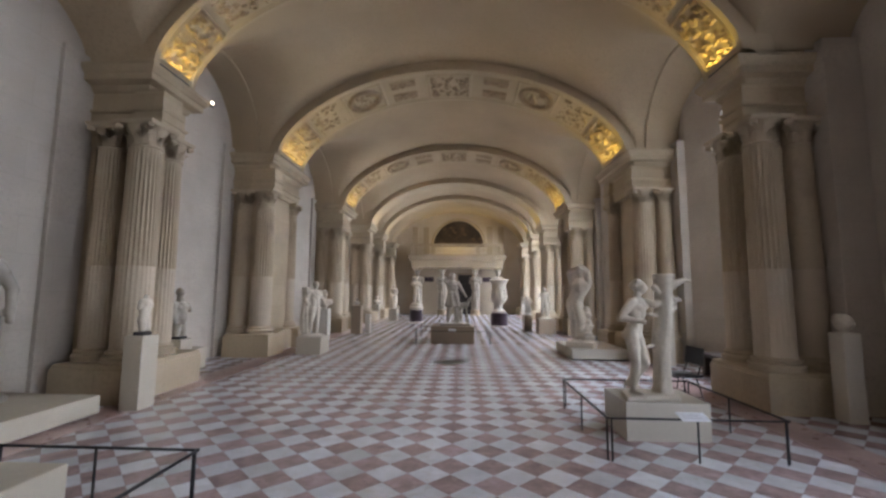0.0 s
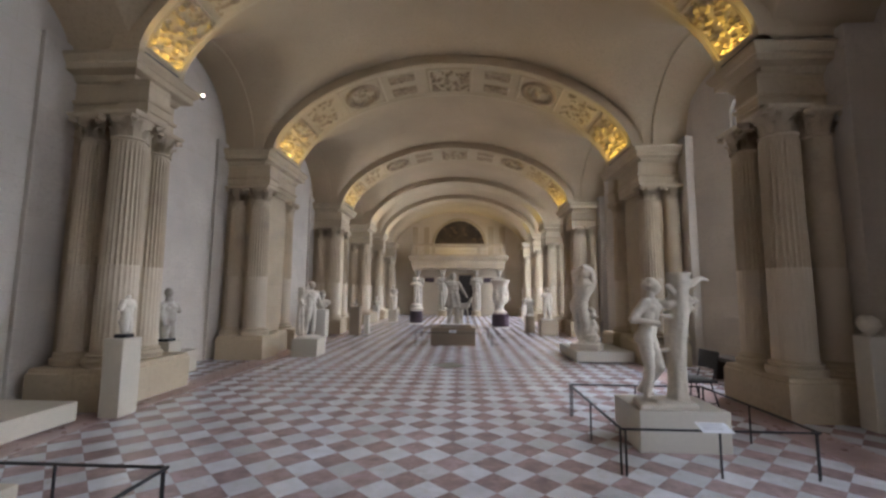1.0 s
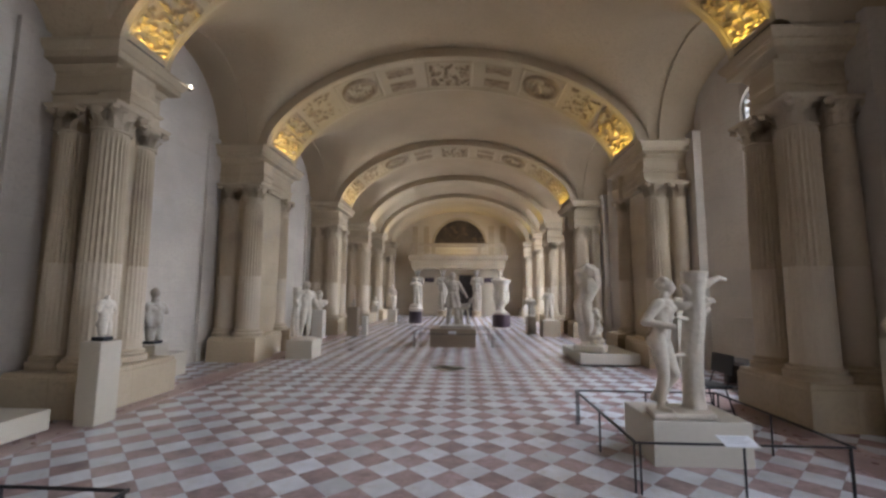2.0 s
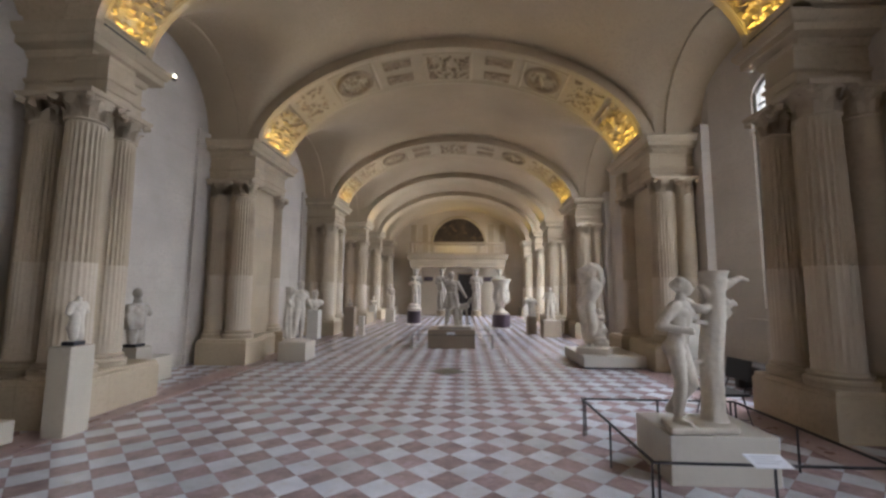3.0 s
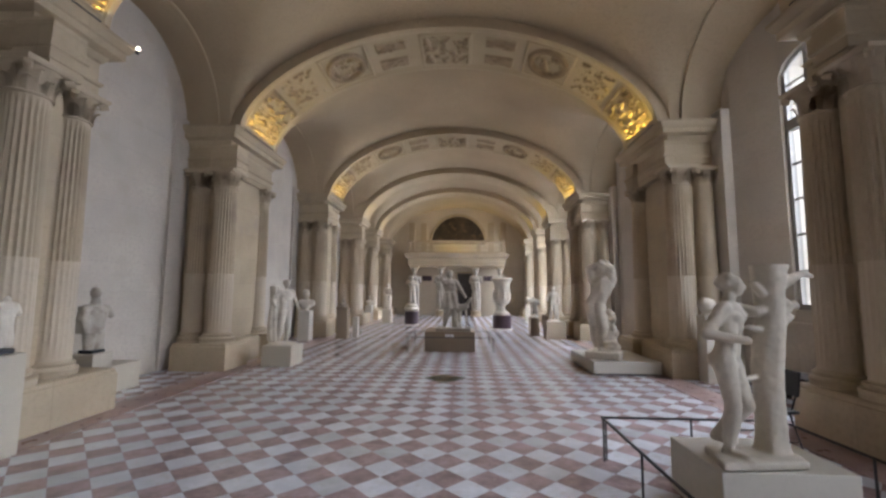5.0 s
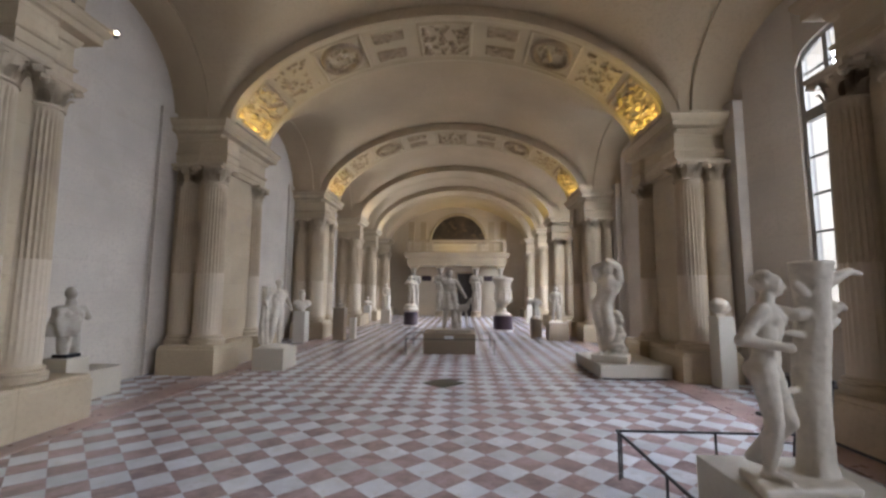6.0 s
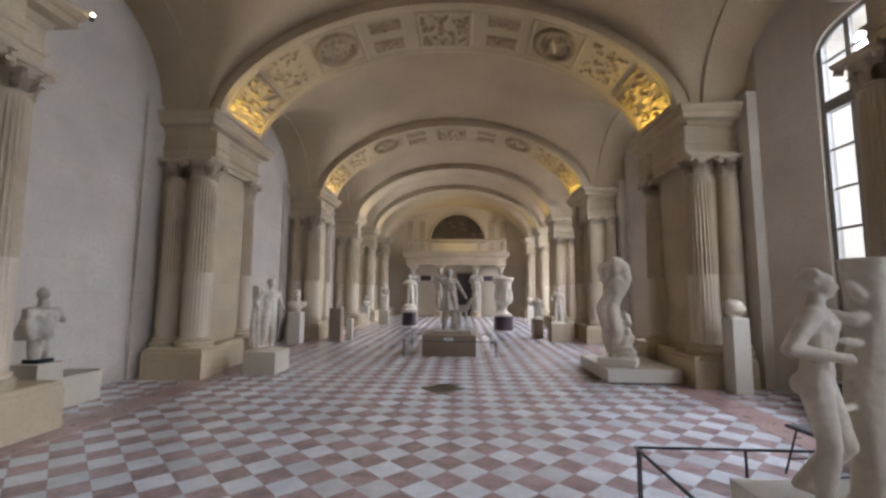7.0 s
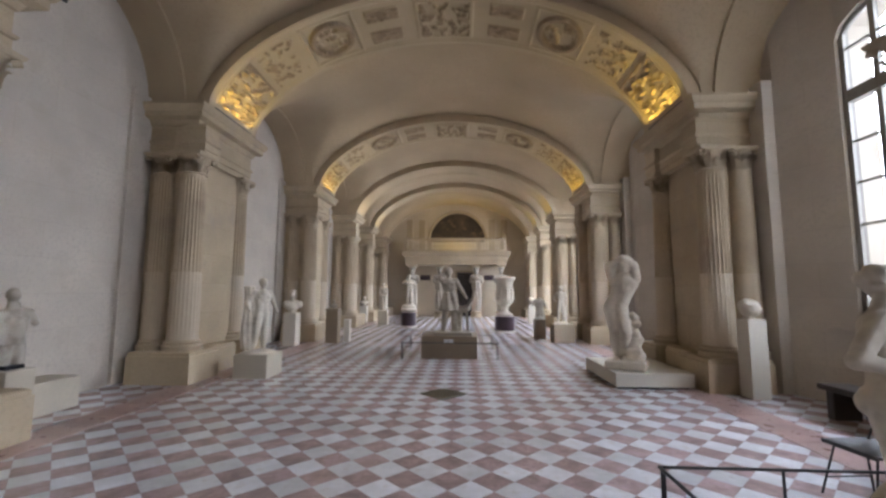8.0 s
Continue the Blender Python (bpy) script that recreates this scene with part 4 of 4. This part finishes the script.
b2 = bmesh.new()
body(b2, 1.42, arms=[((-0.15, 0.0, 0.67), (-0.12, -0.06, 0.55)), ((0.15, 0.0, 0.67), (0.12, -0.06, 0.55))])
folds(b2, [((0.0, 0.0, 0.03 + 0.15 * k), 0.2, 0.16) for k in range(6)])
place(finish("statue", b2, MARBLE, 1.4, 0.016), -3.7, 25.85, 0.72, 0, "cream draped marble figure near the far end")

# centre of the hall: huntress on a wide plinth
plinth("statue_plinth", -0.66, 0.78, 14.92, 16.2, 0, 0.56, BROWN, "wide brown stone plinth in the middle of the hall", bevel=0.01)
label_panel(0.05, 14.905, 0.44, 0.24, 0.1, 90)
b2 = bmesh.new()
body(b2, 1.78, lean=-0.01, arms=[((-0.15, 0.02, 0.86), (-0.06, 0.05, 0.92)), ((0.17, -0.02, 0.68), (0.24, -0.03, 0.57))], legs=[((-0.07, -0.04, 0.285), (-0.10, 0.02, 0.045)), ((0.06, 0.0, 0.285), (0.07, 0.06, 0.05))])
folds(b2, [((0.0, 0.0, 0.62 + 0.1 * k), 0.27 - 0.02 * k, 0.2 - 0.012 * k) for k in range(6)], deep=0.13)
folds(b2, [((0.2, 0.1, 0.02 + 0.14 * k), 0.13, 0.11) for k in range(6)], deep=0.2)
capsule(b2, (0.15, 0.05, 0.62), (0.48, 0.02, 0.70), 0.12, 0.09)
capsule(b2, (0.48, 0.02, 0.70), (0.60, -0.02, 0.92), 0.06, 0.05)
for p, q in (((0.25, 0.1, 0.55), (0.27, 0.1, 0.03)), ((0.46, 0.05, 0.62), (0.50, 0.0, 0.05))):
    capsule(b2, p, q, 0.04, 0.025)
slab_ = box(-0.42, 0.6, -0.28, 0.32, -0.02, 0.07, 0.02)
slab_.to_mesh(tmp := bpy.data.meshes.new("slab"))
b2.from_mesh(tmp)
slab_.free()
# the greyed marble holds both its greyish tone and its backlit dimness
place(finish("statue", b2, GREY_MARBLE, 1.7, 0.011), 0.06, 15.4, 0.575, 0, "greyish marble huntress striding beside a deer")
barrier(-1.14, 1.3, 14.72, 16.6, 0.43, "low black metal barrier round the central statue", mids=0)


# drums with a statue and a large vase
def drum(x, y, r, z1, label):
    d = thing("drum_base", x, y, 0, label, "drum base", "round bases")
    mesh("foot_ring", *lathe([(r * 1.12, 0, 0), (r * 1.12, 0.04, 0), (r * 1.04, 0.05, 0)], 40), PALE_PLINTH, d, "white foot ring")
    mesh("drum", *lathe([(r, 0.05, 0), (r, z1 - 0.02, 0), (r - 0.02, z1, 0)], 48), PORPHYRY, d, "polished dark purple drum")


drum(-2.18, 24.4, 0.36, 0.7, "dark purple marble drum under a white statue")
b2 = bmesh.new()
body(b2, 1.55, arms=[((-0.19, 0.0, 0.72), (-0.08, -0.08, 0.76)), ((0.19, 0.0, 0.7), (0.08, -0.1, 0.72))])
blob(b2, (0, 0, 0.0), (0.34, 0.34, 0.12))
blob(b2, (0, 0, -0.16), (0.4, 0.4, 0.16))
trunk(b2, 0.12, 0.08, 0.0, 0.6, 0.09, 0.07)
place(finish("statue", b2, MARBLE, 1.5, 0.013), -2.18, 24.4, 0.98, 0, "white marble figure standing on a dark drum")
drum(2.24, 22.4, 0.43, 0.66, "dark purple marble drum under a marble vase")
prof = [(0.36, 0.0, 0), (0.36, 0.1, 0), (0.30, 0.13, 0), (0.20, 0.18, 0), (0.14, 0.28, 0), (0.15, 0.38, 0), (0.19, 0.46, 0), (0.31, 0.56, 0), (0.37, 0.68, 0), (0.385, 0.84, 0), (0.36, 1.08, 0), (0.345, 1.3, 0), (0.36, 1.45, 0), (0.42, 1.57, 0), (0.48, 1.62, 0), (0.485, 1.68, 0), (0.44, 1.7, 0), (0.33, 1.55, 0), (0.29, 1.4, 0)]
vase = thing("vase", 2.24, 22.4, 0.66, "large white marble krater carved with figures", "vase")
mesh("bowl", *lathe(prof, 48), MARBLE, vase, smooth=True)
for k in range(9):
    a = k * math.tau / 9
    bm = bmesh.new()
    cx, cy = 0.36 * math.cos(a), 0.36 * math.sin(a)
    capsule(bm, (cx, cy, 0.72), (cx, cy, 1.02), 0.045, 0.055)
    blob(bm, (cx, cy, 1.14), (0.045, 0.045, 0.055))
    capsule(bm, (cx, cy, 1.0), (cx * 1.05 - cy * 0.3, cy * 1.05 + cx * 0.3, 1.08), 0.03, 0.02)
    part("relief_figure", bm, MARBLE, vase, smooth=True)
for s in (-1, 1):
    part("handle", rod((s * 0.28, 0, 0.56), (s * 0.47, 0, 0.66), 0.035, rod((s * 0.47, 0, 0.64), (s * 0.43, 0, 0.84), 0.03)), MARBLE, vase)

# ---- gallery of the far end, carried by draped figures ----
GY = 32.3
gallery = thing("gallery", 0.0, GY, 0, "stone musicians' gallery with balustrade across the end wall", "gallery", kind="structure")
mesh("entablature", *stack(-3.42, 3.4, -0.05, 1.85, [(0, 3.54), (0, 3.68), (0.03, 3.70), (0.03, 3.80), (0.06, 3.84), (0.02, 3.85), (0.02, 4.08), (0.1, 4.14), (0.22, 4.17), (0.26, 4.32), (0.30, 4.36), (0.30, 4.42)]), LIMESTONE, gallery)
part("handrail", box(-3.5, 3.42, -0.12, 0.12, 5.19, 5.33, 0.015), LIMESTONE, gallery)
part("balustrade_foot", box(-3.5, 3.42, -0.12, 0.12, 4.42, 4.53, 0.01), LIMESTONE, gallery)
balus = [(0.045, 4.53, 0), (0.045, 4.57, 0), (0.022, 4.61, 0), (0.045, 4.72, 0), (0.048, 4.8, 0), (0.028, 4.98, 0), (0.026, 5.05, 0), (0.045, 5.13, 0), (0.055, 5.19, 0)]
first = None
for k in range(39):
    x = -3.38 + 6.68 * k / 38
    if k in (0, 9, 28, 38):
        part("balustrade_pier", box(x - 0.1, x + 0.1, -0.11, 0.11, 4.53, 5.19, 0.01), LIMESTONE, gallery)
        continue
    if first is None:
        first = mesh("baluster", *lathe(balus, 10), LIMESTONE, gallery, smooth=True)
        ob, first = first, first.data
    else:
        ob = new("baluster", first)
        ob.parent = gallery
    ob.location = (x, 0, 0)
for x, turn in ((-3.0, 0), (-1.12, 6), (1.36, -6), (3.05, 0)):
    b2 = bmesh.new()
    body(b2, 2.95, hip=0.02, arms=[(None, (-0.03, 0, -0.12)), (None, (0.03, 0, -0.12))], fat=0.92)
    folds(b2, [((0.02, 0.0, 0.06 + 0.3 * k), 0.33 - 0.025 * abs(k - 2), 0.27 - 0.014 * k) for k in range(6)], waves=9, deep=0.13)
    folds(b2, [((0.0, 0.0, 1.5 + 0.17 * k), 0.27 + 0.02 * k, 0.23) for k in range(4)], deep=0.12)
    blob(b2, (0, 0, 2.96), (0.24, 0.22, 0.1))
    # greyed marble darkens the figures: the gallery's shade is put into their colour
    place(finish("caryatid", b2, GREY_MARBLE, 2.6, 0.012), x, GY + 0.3, 0.36, turn, "draped stone woman carrying the gallery on her head", "statue", "caryatids")
    tagged(mesh("round_pedestal", *lathe([(0.38, 0, 0), (0.4, 0.06, 0), (0.35, 0.1, 0), (0.35, 0.28, 0), (0.39, 0.32, 0), (0.39, 0.38, 0)], 28), LIMESTONE), "round stone pedestal under a draped figure", "pedestal", "caryatid bases").location = (x, GY + 0.3, 0)
    tagged(mesh("capital_block", *stack(-0.3, 0.3, -0.28, 0.28, [(-0.06, 3.36), (0, 3.46), (0.03, 3.535)]), LIMESTONE), "stone capital block above a draped figure", "capital", "caryatid capitals").location = (x, GY + 0.3, 0)
# wall under the gallery with its door
back = thing("gallery_wall", 0, 33.75, 0, "pale wall below the gallery with a tall dark door", "wall", kind="structure")
part("wall", box(-3.4, 0.05, -0.1, 0.2, 0, 3.53, 0, box(1.15, 3.38, -0.1, 0.2, 0, 3.53, 0, box(0.05, 1.15, -0.1, 0.2, 3.05, 3.53, 0))), CREAM, back)
door = part("door", box(0.05, 1.15, 0.0, 0.08, 0, 3.05, 0.01), WOOD, back, "tall dark brown wooden door")
for z0, z1 in ((0.2, 1.2), (1.35, 2.85)):
    for x0, x1 in ((0.15, 0.55), (0.65, 1.05)):
        part("door_panel", box(x0, x1, -0.02, 0.02, z0, z1, 0.012), WOOD, door)
part("door_frame", box(-0.07, 0.05, -0.16, -0.08, 0, 3.17, 0.01, box(1.15, 1.27, -0.16, -0.08, 0, 3.17, 0.01, box(0.05, 1.15, -0.16, -0.08, 3.05, 3.17, 0.01))), LIMESTONE, back)
for x in (-2.2, 2.3):
    part("plaque", box(x - 0.36, x + 0.36, -0.16, -0.11, 2.5, 2.86, 0.01), PORPHYRY, back, "dark marble plaque")
# end wall above: dark lunette in a stone arch between pilasters
lun = thing("lunette", 0.08, END_Y - 0.02, 5.3, "dark half-round painting in a stone arch", "painting")
half_ = [(2.0 * math.cos(math.pi * k / 32), 0, 2.1 * math.sin(math.pi * k / 32)) for k in range(33)]
mesh("canvas", half_, [tuple(range(32, -1, -1))], PAINTING, lun, "darkened painted canvas")
bm = bmesh.new()
for p, q in zip(half_, half_[1:]):
    rod((p[0] * 1.05, -0.02, p[2] * 1.05), (q[0] * 1.05, -0.02, q[2] * 1.05), 0.09, bm)
part("arched_frame", bm, LIMESTONE, lun)
for x in (-3.4, -2.5, 2.55, 3.45):
    tagged(part("pilaster", box(x - 0.22, x + 0.22, END_Y - 0.14, END_Y - 0.001, 4.42, 6.9, 0.015), LIMESTONE, None), "flat stone pilaster beside the lunette", "pilaster", "lunette pilasters", "structure")
glow = new("gallery_light", bpy.data.lights.new("gallery_light", "AREA"))
glow.data.shape, glow.data.size, glow.data.size_y, glow.data.energy, glow.data.color = "RECTANGLE", 3.2, 0.08, 55, (1.0, 0.74, 0.18)
glow.matrix_world = look((0.1, 33.0, 4.52), (0.1, 33.5, 7.0))
strip = thing("strip_lamp", 0.1, 33.0, 4.42, "long strip lamp on the gallery floor", "strip lamp", "cornice lamps")
part("housing", box(-1.6, 1.6, -0.05, 0.05, 0, 0.08, 0.006), LAMPBODY, strip)
tagged(part("floor_grate", box(-0.29, 0.29, -0.29, 0.29, -0.006, 0.004, 0.002), GRATE, None), "bronze diamond-shaped floor grate", "floor grate").matrix_basis = pose(0.08, 11.25, 0, 0, 0, 45)

# ---- floor tiles ----
D = 0.4
EDGE, OUT = 4.22, 4.78


def tile_mesh(name, mat):
    h = D / 2 - 0.0013
    bm = bmesh.new()
    for z, s in ((-0.006, h), (-0.0012, h), (0.0, h - 0.0025)):
        vs = [bm.verts.new(p) for p in ((s, 0, z), (0, s, z), (-s, 0, z), (0, -s, z))]
        if z > -0.006:
            for i in range(4):
                bm.faces.new((old[i], old[(i + 1) % 4], vs[(i + 1) % 4], vs[i]))
        old = vs
    bm.faces.new(old)
    d = bpy.data.meshes.new(name)
    bm.to_mesh(d)
    bm.free()
    d.materials.append(mat)
    return d


TILE = {0: tile_mesh("red_tile", RED), 1: tile_mesh("white_tile", WHITE)}
far = {0: ([], []), 1: ([], [])}
rng = random.Random(4)
singles = 0
for j in range(-36, 37):
    for i in range(-32, 67):
        for c in (0, 1):
            x, y = 0.47 + D * j + (D / 2 if c == 0 else 0), 8.0 + D * i + (D / 2 if c else 0)
            if not (abs(x) < EDGE + 0.19 or OUT - 0.19 < abs(x) < 6.4) or not BACK_Y < y < END_Y:
                continue
            if abs(x - 0.08) + abs(y - 11.25) < 0.42:
                continue
            dz = rng.uniform(-0.0008, 0.0008)
            if abs(x - 0.4) < 2.15 and 2.9 < y < 8.7 and singles < 300:
                singles += 1
                ob = new("tile", TILE[c])
                ob.location, ob.parent = (x, y, dz), floor
                continue
            vs, fs = far[c]
            h, n = D / 2 - 0.0013, len(vs)
            vs += [(x + a, y + b, dz) for a, b in ((h, 0), (0, h), (-h, 0), (0, -h))]
            fs.append((n, n + 1, n + 2, n + 3))
for c, name, mat in ((0, "red_tiles", RED_FAR), (1, "white_tiles", WHITE_FAR)):
    ob = mesh(name, *far[c], mat, floor)
    ob["kind"] = "stuff"
# half tiles along the field's edge: the pink band covers their ends
slab = None
for side in (-1, 1):
    for k in range(int((END_Y - BACK_Y) / 1.1)):
        y = BACK_Y + 1.1 * k + 0.55
        if slab is None:
            slab = part("band_slab", box(-0.278, 0.278, -0.547, 0.547, -0.006, 0.0045, 0), BAND, floor)
            ob, data = slab, slab.data
        else:
            ob = new("band_slab", data)
            ob.parent = floor
        ob.location = (side * (EDGE + OUT) / 2, y, 0)
